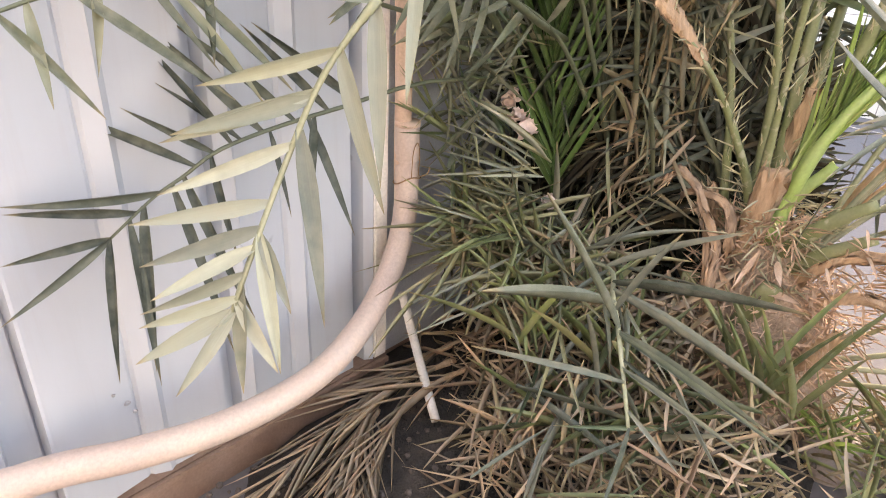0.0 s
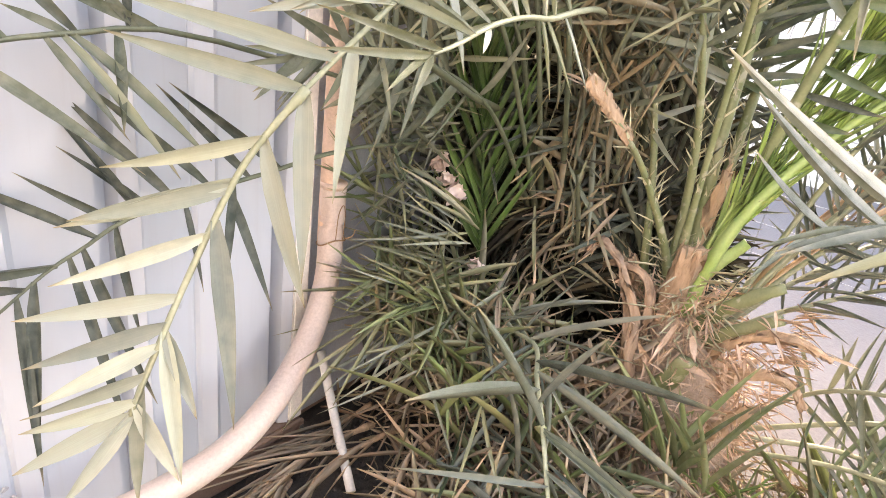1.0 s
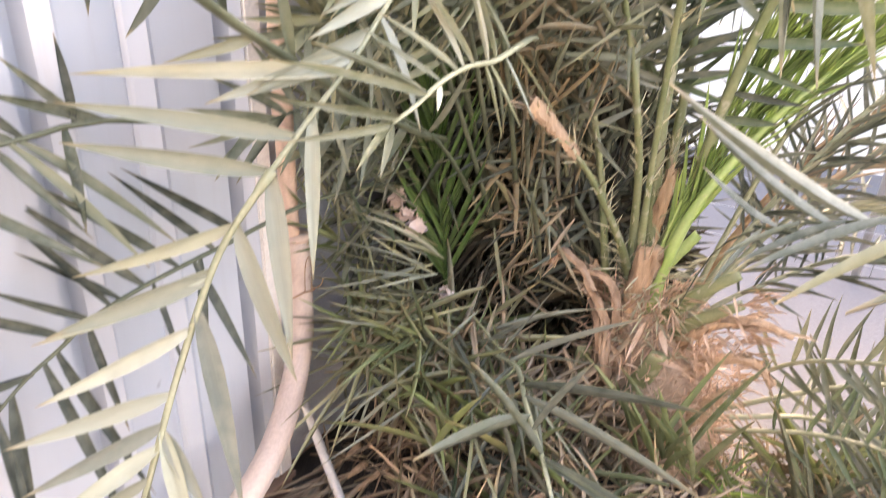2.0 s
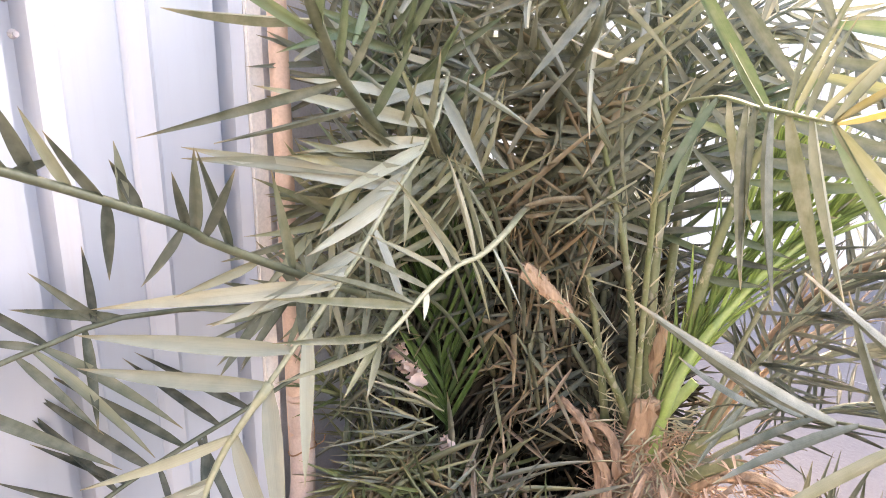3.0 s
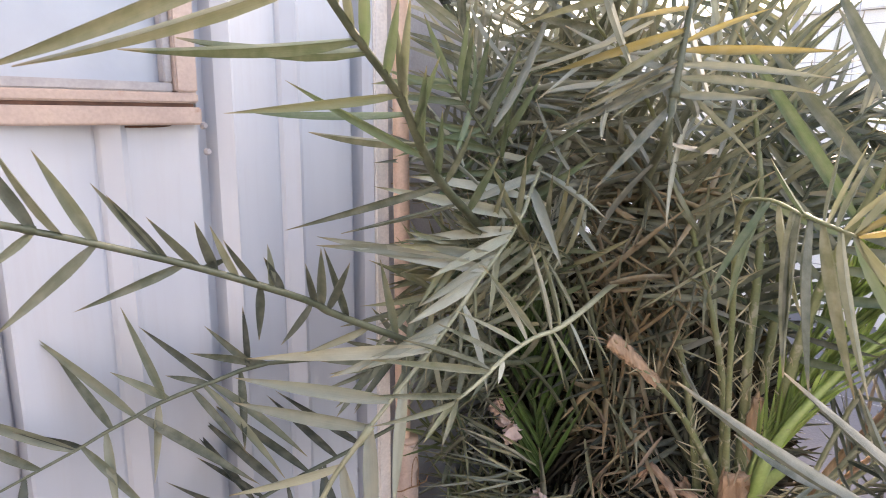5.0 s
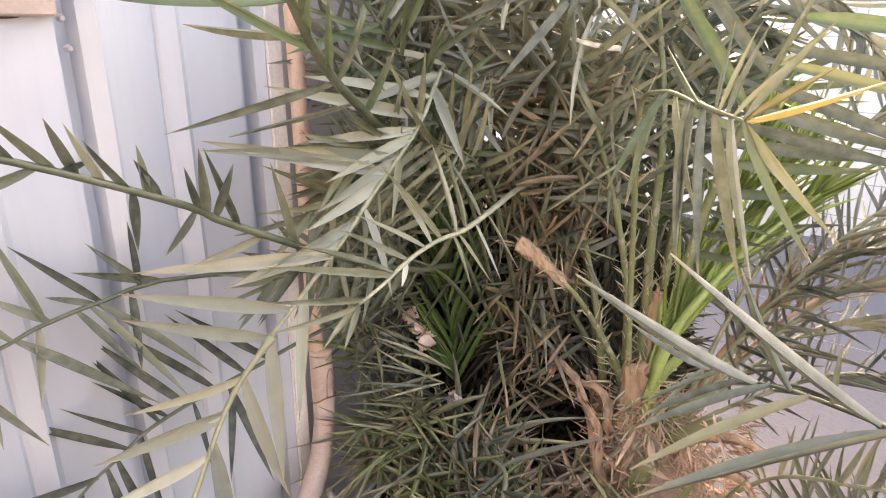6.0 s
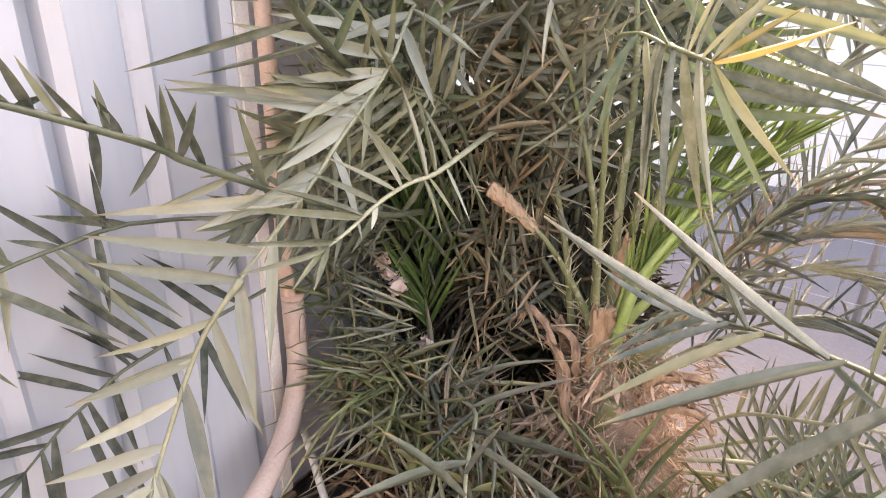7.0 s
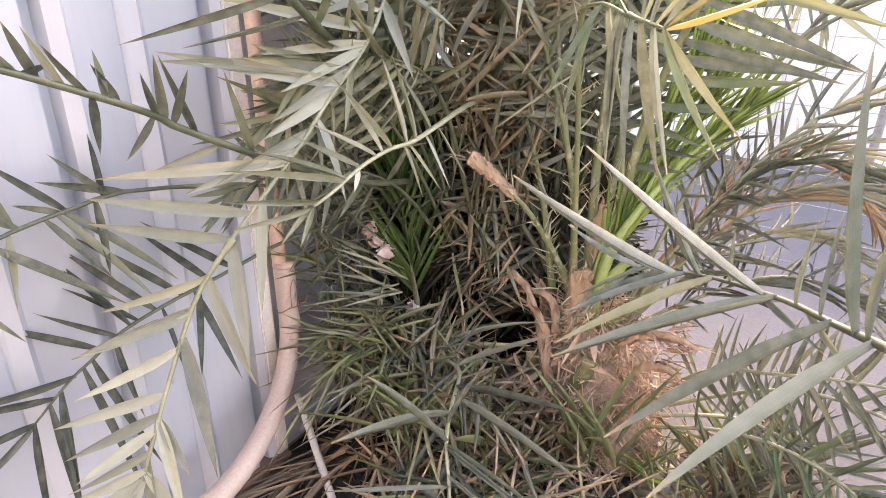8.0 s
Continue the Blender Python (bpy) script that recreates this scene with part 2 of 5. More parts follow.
def box_bm(x0, x1, y0, y1, z0, z1, bevel=0.0):
    bm = bmesh.new()
    bmesh.ops.create_cube(bm, size=1, matrix=Matrix.Translation(((x0 + x1) / 2, (y0 + y1) / 2, (z0 + z1) / 2)) @ Matrix.Diagonal((x1 - x0, y1 - y0, z1 - z0, 1)))
    if bevel:
        bmesh.ops.bevel(bm, geom=bm.edges[:], offset=bevel, segments=2, affect="EDGES")
    return bm


def spline(points, count):
    """Catmull-Rom through the points."""
    p = [Vector(q) for q in points]
    p = [2 * p[0] - p[1], *p, 2 * p[-1] - p[-2]]
    out, spans = [], len(p) - 3
    for i in range(count):
        u = i / (count - 1) * spans
        k = min(int(u), spans - 1)
        t = u - k
        a, b, c, d = p[k : k + 4]
        out.append(0.5 * ((2 * b) + (c - a) * t + (2 * a - 5 * b + 4 * c - d) * t**2 + (3 * b - a - 3 * c + d) * t**3))
    return out


def tube_data(path, radii, sides=8, squash=1.0, up=Vector((0, 0, 1)), caps=True):
    verts, faces = [], []
    for i, c in enumerate(path):
        t = (path[min(i + 1, len(path) - 1)] - path[max(i - 1, 0)]).normalized()
        s = t.cross(up)
        s = s.normalized() if s.length > 1e-4 else t.orthogonal().normalized()
        n = s.cross(t).normalized()
        r = radii(i / (len(path) - 1)) if callable(radii) else radii
        for k in range(sides):
            a = 2 * math.pi * k / sides
            verts.append(c + s * (r * math.cos(a)) + n * (r * squash * math.sin(a)))
    for i in range(len(path) - 1):
        for k in range(sides):
            a, b = i * sides + k, i * sides + (k + 1) % sides
            faces.append((a, b, b + sides, a + sides))
    if caps:
        faces.append(tuple(reversed(range(sides))))
        faces.append(tuple(range(len(verts) - sides, len(verts))))
    return verts, faces


def tube(name, path, radii, mat, sides=10, squash=1.0, up=Vector((0, 0, 1))):
    v, f = tube_data(path, radii, sides, squash, up)
    return mesh_object(name, v, f, mat, smooth=True)


# ---------------------------------------------------------------- leaflets
STEPS = 7


def leaflet_template(bend, twist, rng):
    """A folded lance-shaped blade along +Y, one long; x is across it (unit width), z its sag."""
    verts, uvs, faces = [], [], []
    side, fold = rng.uniform(-0.05, 0.05), rng.uniform(0.05, 0.10)
    for i in range(STEPS + 1):
        v = i / STEPS
        w = 0.5 * (0.40 + 0.60 * math.sin(math.pi * 0.5 * min(1, v / 0.28))) if v < 0.28 else 0.5 * (1 - ((v - 0.28) / 0.72) ** 2.1)
        w = max(w, 0.012)
        z = -bend * v * v
        a = twist * v
        for x, h in ((-w, fold * w), (0, -0.006), (w, fold * w)):
            verts.append((x * math.cos(a), v, z + h + 0.08 * x * math.sin(a)))
            verts[-1] = (verts[-1][0] + side * v * v * 3, verts[-1][1], verts[-1][2])
            uvs.append((x + 0.5, v))
    for i in range(STEPS):
        for k in range(2):
            a = i * 3 + k
            faces.append((a, a + 1, a + 4, a + 3))
    return np.array(verts), faces, np.array(uvs)


_r = random.Random(5)
TEMPLATES = [leaflet_template(b, t, _r) for b, t in ((0.0, 0.1), (0.02, -0.3), (0.05, 0.3), (0.08, -0.1), (0.12, 0.4), (-0.03, 0.2), (0.17, -0.4), (0.02, 0.6))]
_meshes = {}


def leaflet_mesh(k, mat):
    if (k, mat.name) not in _meshes:
        v, f, uv = TEMPLATES[k]
        me = bpy.data.meshes.new("leaflet")
        me.from_pydata(v.tolist(), [], f)
        lay = me.uv_layers.new(name="UVMap")
        for loop in me.loops:
            lay.data[loop.index].uv = uv[loop.vertex_index]
        me.materials.append(mat)
        me.polygons.foreach_set("use_smooth", [True] * len(me.polygons))
        _meshes[k, mat.name] = me
    return _meshes[k, mat.name]


def leaf_matrix(at, way, face, length, width):
    y = Vector(way).normalized()
    x = y.cross(Vector(face))
    x = x.normalized() if x.length > 1e-4 else y.orthogonal().normalized()
    z = x.cross(y)
    return Matrix(((x.x * width, y.x * length, z.x * length, at[0]), (x.y * width, y.y * length, z.y * length, at[1]), (x.z * width, y.z * length, z.z * length, at[2]), (0, 0, 0, 1)))


def joined_leaves(name, leaves, mat, parent=None, label=""):
    """Many leaflets in one mesh. leaves: (matrix, template)."""
    if not leaves:
        return None
    vs, fs, us, base = [], [], [], 0
    for m, k in leaves:
        v, f, uv = TEMPLATES[k]
        a = np.array(m)
        vs.append(v @ a[:3, :3].T + a[:3, 3])
        fs.extend([tuple(i + base for i in q) for q in f])
        us.append(uv)
        base += len(v)
    ob = mesh_object(name, np.concatenate(vs).tolist(), fs, mat, np.concatenate(us), smooth=True)
    tagged(ob, kind="stuff")
    return under(ob, parent, label) if parent else ob


def frond(parent, points, normal, length, pairs, mat, rachis_mat, rng, label="", r0=0.010, wide=0.021, start=0.2, angle=(62, 25), lift=0.15, sag=0.15, single=False, thorns=0, jitter=9, leaflets=()):
    """One feather leaf: a rachis through the points, with two rows of folded leaflets. normal: the way its upper face looks (or a point, as a Vector, to face).
    r0: the radius at the foot of a rachis that tapers, or the radii at its two ends.
    leaflets: single ones, as where on the rachis, degrees from it (signed by the side), degrees off the blade's plane, length."""
    n_s = 26
    path = spline(points, n_s)
    rach = tube("frond", path, (lambda u: r0[0] + (r0[1] - r0[0]) * u) if isinstance(r0, tuple) else (lambda u: r0 * (1.25 - u) * (1.5 if u < 0.06 else 1.0) + 0.0014), rachis_mat, 7, 0.75)
    under(rach, parent, label)
    leaves = []
    for i in range(pairs):
        for s in (1, -1):
            if rng.random() < 0.06:
                continue
            u = start + (1 - start) * (i + rng.uniform(-0.3, 0.3) + 0.5) / pairs
            u = min(max(u, 0), 1)
            f = u * (n_s - 1)
            k = min(int(f), n_s - 2)
            at = path[k].lerp(path[k + 1], f - k)
            t = (path[k + 1] - path[k]).normalized()
            nn = (normal - at) if isinstance(normal, Vector) else Vector(normal)
            nn = (nn - t * nn.dot(t)).normalized()
            w = (u - start) / (1 - start)
            a = radians(angle[0] + (angle[1] - angle[0]) * w + rng.gauss(0, jitter))
            side = t.cross(nn) * s
            el = radians(rng.gauss(8, jitter * 1.2)) + lift
            d = t * math.cos(a) + (side * math.cos(el) + nn * math.sin(el)) * math.sin(a)
            d = (d + Vector((0, 0, -sag * rng.uniform(0.4, 1.4)))).normalized()
            ln = length * (0.62 + 0.38 * math.sin(math.pi * min(1, 0.25 + 0.62 * w))) * rng.uniform(0.82, 1.1)
            face = (nn + side * (-0.5) * rng.uniform(0.3, 1.5) + Vector((rng.gauss(0, 0.25), rng.gauss(0, 0.25), rng.gauss(0, 0.25)))).normalized()
            leaves.append((leaf_matrix(at, d, face, ln, wide * rng.uniform(0.8, 1.15)), rng.randrange(len(TEMPLATES))))
    for u, a, el, ln in leaflets:
        f = u * (n_s - 1)
        k = min(int(f), n_s - 2)
        at = path[k].lerp(path[k + 1], f - k)
        t = (path[k + 1] - path[k]).normalized()
        nn = (normal - at) if isinstance(normal, Vector) else Vector(normal)
        nn = (nn - t * nn.dot(t)).normalized()
        side = t.cross(nn) * (1 if a > 0 else -1)
        d = t * math.cos(radians(abs(a))) + (side * math.cos(radians(el)) + nn * math.sin(radians(el))) * math.sin(radians(abs(a)))
        face = (nn - side * rng.uniform(0.0, 0.7) + Vector((rng.gauss(0, 0.2), rng.gauss(0, 0.2), rng.gauss(0, 0.2)))).normalized()
        leaves.append((leaf_matrix(at, d, face, ln, wide * min(1.15, 0.62 + 1.6 * ln) * rng.uniform(0.85, 1.12)), rng.choice((0, 1, 1, 2, 5, 7))))
    if single:
        for m, k in leaves:
            ob = new("leaflet", leaflet_mesh(k, rng.choice(mat) if isinstance(mat, tuple) else mat))
            ob.parent = rach
            ob.matrix_parent_inverse = Matrix.Identity(4)
            ob.matrix_basis = m
    else:
        joined_leaves("foliage", leaves, mat, rach)
        for c in rach.children:
            c.matrix_parent_inverse = Matrix.Identity(4)
    if thorns:
        th = []
        for i in range(thorns):
            u = 0.02 + rng.random() * start
            f = u * (n_s - 1)
            k = min(int(f), n_s - 2)
            at = path[k].lerp(path[k + 1], f - k)
            t = (path[k + 1] - path[k]).normalized()
            side = t.orthogonal().normalized()
            side.rotate(Matrix.Rotation(rng.uniform(0, 6.28), 3, t))
            th.append((leaf_matrix(at, t * 0.9 + side, side.cross(t), rng.uniform(0.035, 0.075), rng.uniform(0.0032, 0.005)), 0))
            th.append((leaf_matrix(at + side * r0 * 0.55 - t * 0.012, t + side * 0.25, side, 0.026, 0.007), 0))
        ob = joined_leaves("bristle", th, M_THORN, rach)
        ob.matrix_parent_inverse = Matrix.Identity(4)
    return rach


# ---------------------------------------------------------------- ground and distance
def build_ground():
    n = 60
    xs = np.concatenate([np.linspace(-60, -2.2, 8), np.linspace(-2.0, 4.0, n), np.linspace(4.3, 60, 8)])
    ys = np.concatenate([np.linspace(-60, -2.2, 8), np.linspace(-2.0, 4.0, n), np.linspace(4.3, 60, 8)])
    verts, faces = [], []
    for y in ys:
        for x in xs:
            near = math.exp(-(((x - 1.4) / 2.2) ** 2 + ((y - 0.6) / 2.2) ** 2))
            verts.append((x, y, (noise.noise(Vector((x * 2.1, y * 2.1, 0))) * 0.018 + noise.noise(Vector((x * 9, y * 9, 3))) * 0.005) * near))
    w = len(xs)
    for j in range(len(ys) - 1):
        for i in range(w - 1):
            a = j * w + i
            faces.append((a, a + 1, a + w + 1, a + w))
    g = mesh_object("ground", verts, faces, M_GROUND, smooth=True)
    return tagged(g, "pale pinkish dusty concrete and sand in bright daylight", "ground", kind="structure")


def build_soil():
    """The planting bed: a low uneven mound of dark damp soil along the cabin."""
    rings, seg = 14, 44
    verts, faces = [], []
    for r in range(rings + 1):
        for k in range(seg):
            a = 2 * math.pi * k / seg
            rr = r / rings
            x = 1.45 + math.cos(a) * rr * 1.05 * (1 + 0.12 * noise.noise(Vector((math.cos(a) * 2, math.sin(a) * 2, 1))))
            y = 0.86 + math.sin(a) * rr * 0.58 * (1 + 0.14 * noise.noise(Vector((math.cos(a) * 2, math.sin(a) * 2, 5))))
            z = 0.05 * (1 - rr**3) - 0.02 * (rr > 0.99) + 0.022 * noise.noise(Vector((x * 7, y * 7, 0))) * (1 - rr**4) + 0.009 * noise.noise(Vector((x * 30, y * 30, 4)))
            verts.append((x, min(y, 1.238) if x < 1.11 else y, z + 0.008))
    for r in range(rings):
        for k in range(seg):
            a, b = r * seg + k, r * seg + (k + 1) % seg
            faces.append((a, b, b + seg, a + seg))
    s = mesh_object("soil_bed", verts, faces, M_SOIL, smooth=True)
    return tagged(s, "low bed of dark damp soil with dry litter", "soil", kind="structure")


build_ground()
build_soil()


def build_wire_fence():
    """A welded mesh fence on thin posts, before the far wall."""
    fence = empty_at("wire_fence", 3.4, -1.0, 0.0)
    tagged(fence, "thin grey welded wire mesh fence on slim posts", "fence")
    x = 3.4
    for i in range(7):
        y = -4.4 + i * 1.1
        under(tube("post", [Vector((x + 0.03, y, -0.05)), Vector((x + 0.03, y, 2.25))], 0.018, M_FRAME_IN, 10), fence)
    for i in range(15):
        z = 0.10 + i * 0.15
        under(tube("wire", [Vector((x, -4.4, z)), Vector((x, 2.2, z))], 0.0024, M_FRAME_IN, 5), fence)
    for i in range(44):
        y = -4.4 + i * 0.15
        under(tube("wire", [Vector((x - 0.005, y, 0.05)), Vector((x - 0.005, y, 2.2))], 0.0022, M_FRAME_IN, 5), fence)


build_wire_fence()


def build_far_wall():
    """Pale boundary wall with a coping and piers, in full daylight beyond the palm."""
    w = part("boundary_wall", box_bm(5.6, 5.75, -9, 7, -0.02, 2.25), M_FENCE)
    tagged(w, "pale plastered boundary wall in bright daylight", "wall", kind="structure")
    part("coping", box_bm(5.56, 5.79, -9, 7, 2.252, 2.31, 0.008), M_FENCE, w)
    for y in (-7, -4.4, -1.8, 0.8, 3.4):
        part("pier", box_bm(5.53, 5.597, y - 0.14, y + 0.14, -0.02, 2.249, 0.006), M_FENCE, w)


build_far_wall()


def build_unseen_walls():
    """Plain walls added out of view on the near side, to cut skylight and bounce some back."""
    for nm, b in (("wall_yard_west", (-1.75, -1.6, -3.4, 1.15, -0.02, 2.7)), ("wall_yard_south", (-1.598, 0.7, -2.6, -2.45, -0.02, 2.7))):
        w = part(nm, box_bm(*b), M_UNSEEN_WALL)
        tagged(w, "plain unseen plaster wall added to block and bounce light", "wall", kind="structure")


build_unseen_walls()


# ---------------------------------------------------------------- the cabin
FACE, DEEP = 1.260, 1.297
WALL_Z0, WALL_Z1 = 0.105, 2.62
WIN = (-0.30, 0.656, 1.488, 2.20)


def wall_profile(x0, x1):
    """Points of the pressed sheet from x0 to x1: every 0.3415 m a deep groove with a sharp crest beside it, a slight rib between."""
    step = 0.3415
    shape = ((-0.008, FACE - 0.002), (0.002, DEEP), (0.026, DEEP), (0.031, FACE + 0.003), (0.056, FACE - 0.014), (0.062, FACE - 0.010), (0.160, FACE + 0.008), (0.166, FACE + 0.012), (0.172, FACE + 0.004), (0.200, FACE - 0.009), (0.212, FACE - 0.001))

    def depth(x):
        v = (x - 0.664) % step
        ring = [*shape, (shape[0][0] + step, shape[0][1])]
        v = v - step if v > ring[-1][0] else v
        for (a, p), (b, q) in zip(ring, ring[1:]):
            if a <= v <= b:
                return p + (q - p) * (v - a) / (b - a)
        return FACE

    pts = [(x0, depth(x0))]
    k = math.floor((x0 - 0.664) / step) - 1
    while 0.664 + step * k < x1 + step:
        bent = shape if k != -1 else ((-0.050, FACE - 0.004), (-0.042, DEEP), (0.009, DEEP), (0.010, DEEP + 0.009), (0.014, DEEP + 0.009), (0.015, FACE - 0.010), (0.020, FACE - 0.011), *shape[6:])
        pts += [(0.664 + step * k + x, y) for x, y in bent if x0 < 0.664 + step * k + x < x1]
        k += 1
    return [*pts, (x1, depth(x1))]


def pressed_sheet(name, x0, x1, z0, z1):
    bm = bmesh.new()
    pts = wall_profile(x0, x1)
    rows = []
    for y_add in (0.0, 0.012):
        rows.append([[bm.verts.new((x, (y if y_add == 0 else DEEP) + y_add, z)) for x, y in pts] for z in (z0, z1)])
    (a0, a1), (b0, b1) = rows
    for i in range(len(pts) - 1):
        bm.faces.new((a0[i], a0[i + 1], a1[i + 1], a1[i]))
        bm.faces.new((b0[i + 1], b0[i], b1[i], b1[i + 1]))
        bm.faces.new((a0[i + 1], a0[i], b0[i], b0[i + 1]))
        bm.faces.new((a1[i], a1[i + 1], b1[i + 1], b1[i]))
    bm.faces.new((a0[0], a1[0], b1[0], b0[0]))
    bm.faces.new((a1[-1], a0[-1], b0[-1], b1[-1]))
    return bm


def build_cabin():
    wall = part("wall_south", pressed_sheet("wall_south", -3.4, WIN[1], WALL_Z0, WIN[2]), M_WALL)
    tagged(wall, "white painted pressed-steel cabin wall with vertical ribs and scuffs", "wall", kind="structure")
    part("sheet", pressed_sheet("sheet", -3.4, WIN[0], WIN[2] + 0.0005, WIN[3]), M_WALL, wall)
    part("sheet", pressed_sheet("sheet", WIN[1] + 0.0003, 1.056, WALL_Z0, WALL_Z1), M_WALL, wall)
    part("sheet", pressed_sheet("sheet", -3.4, WIN[1], WIN[3] + 0.0005, WALL_Z1), M_WALL, wall)
    trim = part("trim_corner", box_bm(1.058, 1.099, 1.246, 1.31, WALL_Z0, WALL_Z1, 0.004), M_CREAM)
    tagged(trim, "narrow cream corner trim of the cabin", "trim", kind="structure")
    side = part("wall_east", box_bm(1.078, 1.098, 1.312, 3.6, WALL_Z0, WALL_Z1), M_WALL)
    tagged(side, "white painted end wall of the cabin", "wall", kind="structure")
    back = part("wall_north", box_bm(-3.4, 1.098, 3.602, 3.64, WALL_Z0, WALL_Z1), M_WALL)
    tagged(back, "white painted back wall of the cabin", "wall", kind="structure")
    west = part("wall_west", box_bm(-3.44, -3.402, 1.262, 3.64, WALL_Z0, WALL_Z1), M_WALL)
    tagged(west, "white painted end wall of the cabin", "wall", kind="structure")
    roof = part("roof", box_bm(-3.5, 1.16, 1.20, 3.70, WALL_Z1 + 0.001, WALL_Z1 + 0.09, 0.01), M_WALL)
    tagged(roof, "flat white steel cabin roof with a shallow edge", "roof", kind="structure")
    floor = part("floor", box_bm(-3.4, 1.07, 1.32, 3.6, 0.106, 0.15), M_BEAM)
    tagged(floor, "brown steel cabin floor", "floor", kind="structure")
    beam = part("base_beam", box_bm(-3.4, 1.095, 1.244, 1.34, 0.0, 0.103, 0.004), M_BEAM)
    tagged(beam, "rusty brown steel base beam under the cabin wall", "beam", kind="structure")
    part("flange", box_bm(-3.4, 1.095, 1.232, 1.243, 0.088, 0.104, 0.002), M_BEAM, beam)

    x0, x1, z0, z1 = WIN
    win = empty_at("window_1", (x0 + x1) / 2, 1.25, z0)
    tagged(win, "cabin window with rust-streaked peach steel frame and pale film", "window", kind="structure")
    yf = 1.236
    part("window_sill", box_bm(x0, x1, yf, 1.30, z0, z0 + 0.030, 0.003), M_FRAME, win, "peach sill rail with dark rust lines")
    part("sill_gap", box_bm(x0 + 0.01, x1 - 0.012, yf + 0.006, 1.30, z0 + 0.0305, z0 + 0.036), M_RUST, win, "rusted joint line")
    for nm, b in (("frame_bottom", (x0, x1 - 0.004, yf + 0.001, 1.30, z0 + 0.0365, z0 + 0.054)), ("frame_right", (x1 - 0.042, x1 - 0.004, yf + 0.001, 1.30, z0 + 0.0545, z1)), ("frame_left", (x0, x0 + 0.042, yf + 0.001, 1.30, z0 + 0.0545, z1)), ("frame_top", (x0 + 0.043, x1 - 0.043, yf + 0.001, 1.30, z1 - 0.04, z1))):
        part("window_frame", box_bm(*b, 0.003), M_FRAME, win)
    for b in ((x0 + 0.0425, x1 - 0.0425, yf + 0.012, 1.29, z0 + 0.0545, z0 + 0.070), (x1 - 0.057, x1 - 0.0425, yf + 0.012, 1.29, z0 + 0.0705, z1 - 0.041), (x0 + 0.0425, x0 + 0.057, yf + 0.012, 1.29, z0 + 0.0705, z1 - 0.041)):
        part("inner_frame", box_bm(*b, 0.002), M_FRAME_IN, win, "grey inner frame")
    part("pane", box_bm(x0 + 0.0575, x1 - 0.0575, 1.268, 1.274, z0 + 0.0705, z1 - 0.041), M_GLASS, win, "pane lined with pale bluish film")
    part("mullion", box_bm(0.115, 0.140, yf + 0.010, 1.267, z0 + 0.0705, z1 - 0.041, 0.002), M_FRAME_IN, win)

    def screw(x, z, y=FACE):
        bm = bmesh.new()
        bmesh.ops.create_cone(bm, cap_ends=True, segments=10, radius1=0.007, radius2=0.005, depth=0.006, matrix=Matrix.Translation((x, y - 0.003, z)) @ Matrix.Rotation(radians(90), 4, "X"))
        bmesh.ops.create_cone(bm, cap_ends=True, segments=6, radius1=0.0042, radius2=0.0042, depth=0.004, matrix=Matrix.Translation((x, y - 0.008, z)) @ Matrix.Rotation(radians(90), 4, "X"))
        return bm

    for x, z, y in ((0.668, 1.486, FACE), (0.313, 1.062, DEEP), (0.672, 1.44, FACE)):
        s = part("screw", screw(x, z, y), M_FRAME_IN)
        tagged(s, "small grey hexagonal screw in the cabin wall", "screw", "wall screws")

    # small holes and scrapes in the paint, each put in as a dull grey disc
    for x, z, r in ((0.472, 0.300, 0.006), (0.482, 0.276, 0.005), (0.452, 0.33, 0.004), (0.55, 0.62, 0.004)):
        bm = bmesh.new()
        bmesh.ops.create_cone(bm, cap_ends=True, segments=12, radius1=r, radius2=r * 0.6, depth=0.003, matrix=Matrix.Translation((x, FACE + 0.004 - 0.003, z)) @ Matrix.Rotation(radians(90), 4, "X"))
        for v in bm.verts:
            v.co.x += r * 0.4 * noise.noise(v.co * 300)
            v.co.z += r * 0.6 * noise.noise(v.co * 200)
        tagged(part("rivet", bm, M_FRAME_IN), "small dull grey disc marking a hole in the wall paint", "rivet", "wall rivets")

    # rust from under the sill, dark enough to paint the shaded gap there too
    for x, w, h in ((0.308, 0.028, 0.026), (0.56, 0.05, 0.004)):
        bm = bmesh.new()
        seg = 14
        ring = []
        for i in range(seg):
            a = math.pi * i / (seg - 1)
            ring.append(bm.verts.new((x + w * math.cos(a), (FACE if x > 0.5 else DEEP) - 0.003, z0 - 0.001 - h * math.sin(a) * random.uniform(0.75, 1.1))))
        bm.faces.new(ring)
        r = bmesh.ops.extrude_face_region(bm, geom=bm.faces[:])
        bmesh.ops.translate(bm, vec=(0, 0.0026, 0), verts=[v for v in r["geom"] if isinstance(v, bmesh.types.BMVert)])
        st = part("rust_stain", bm, M_RUST)
        tagged(st, "dark brown rust and painted shade under the window sill", "stain", "rust stains", kind="structure")


build_cabin()


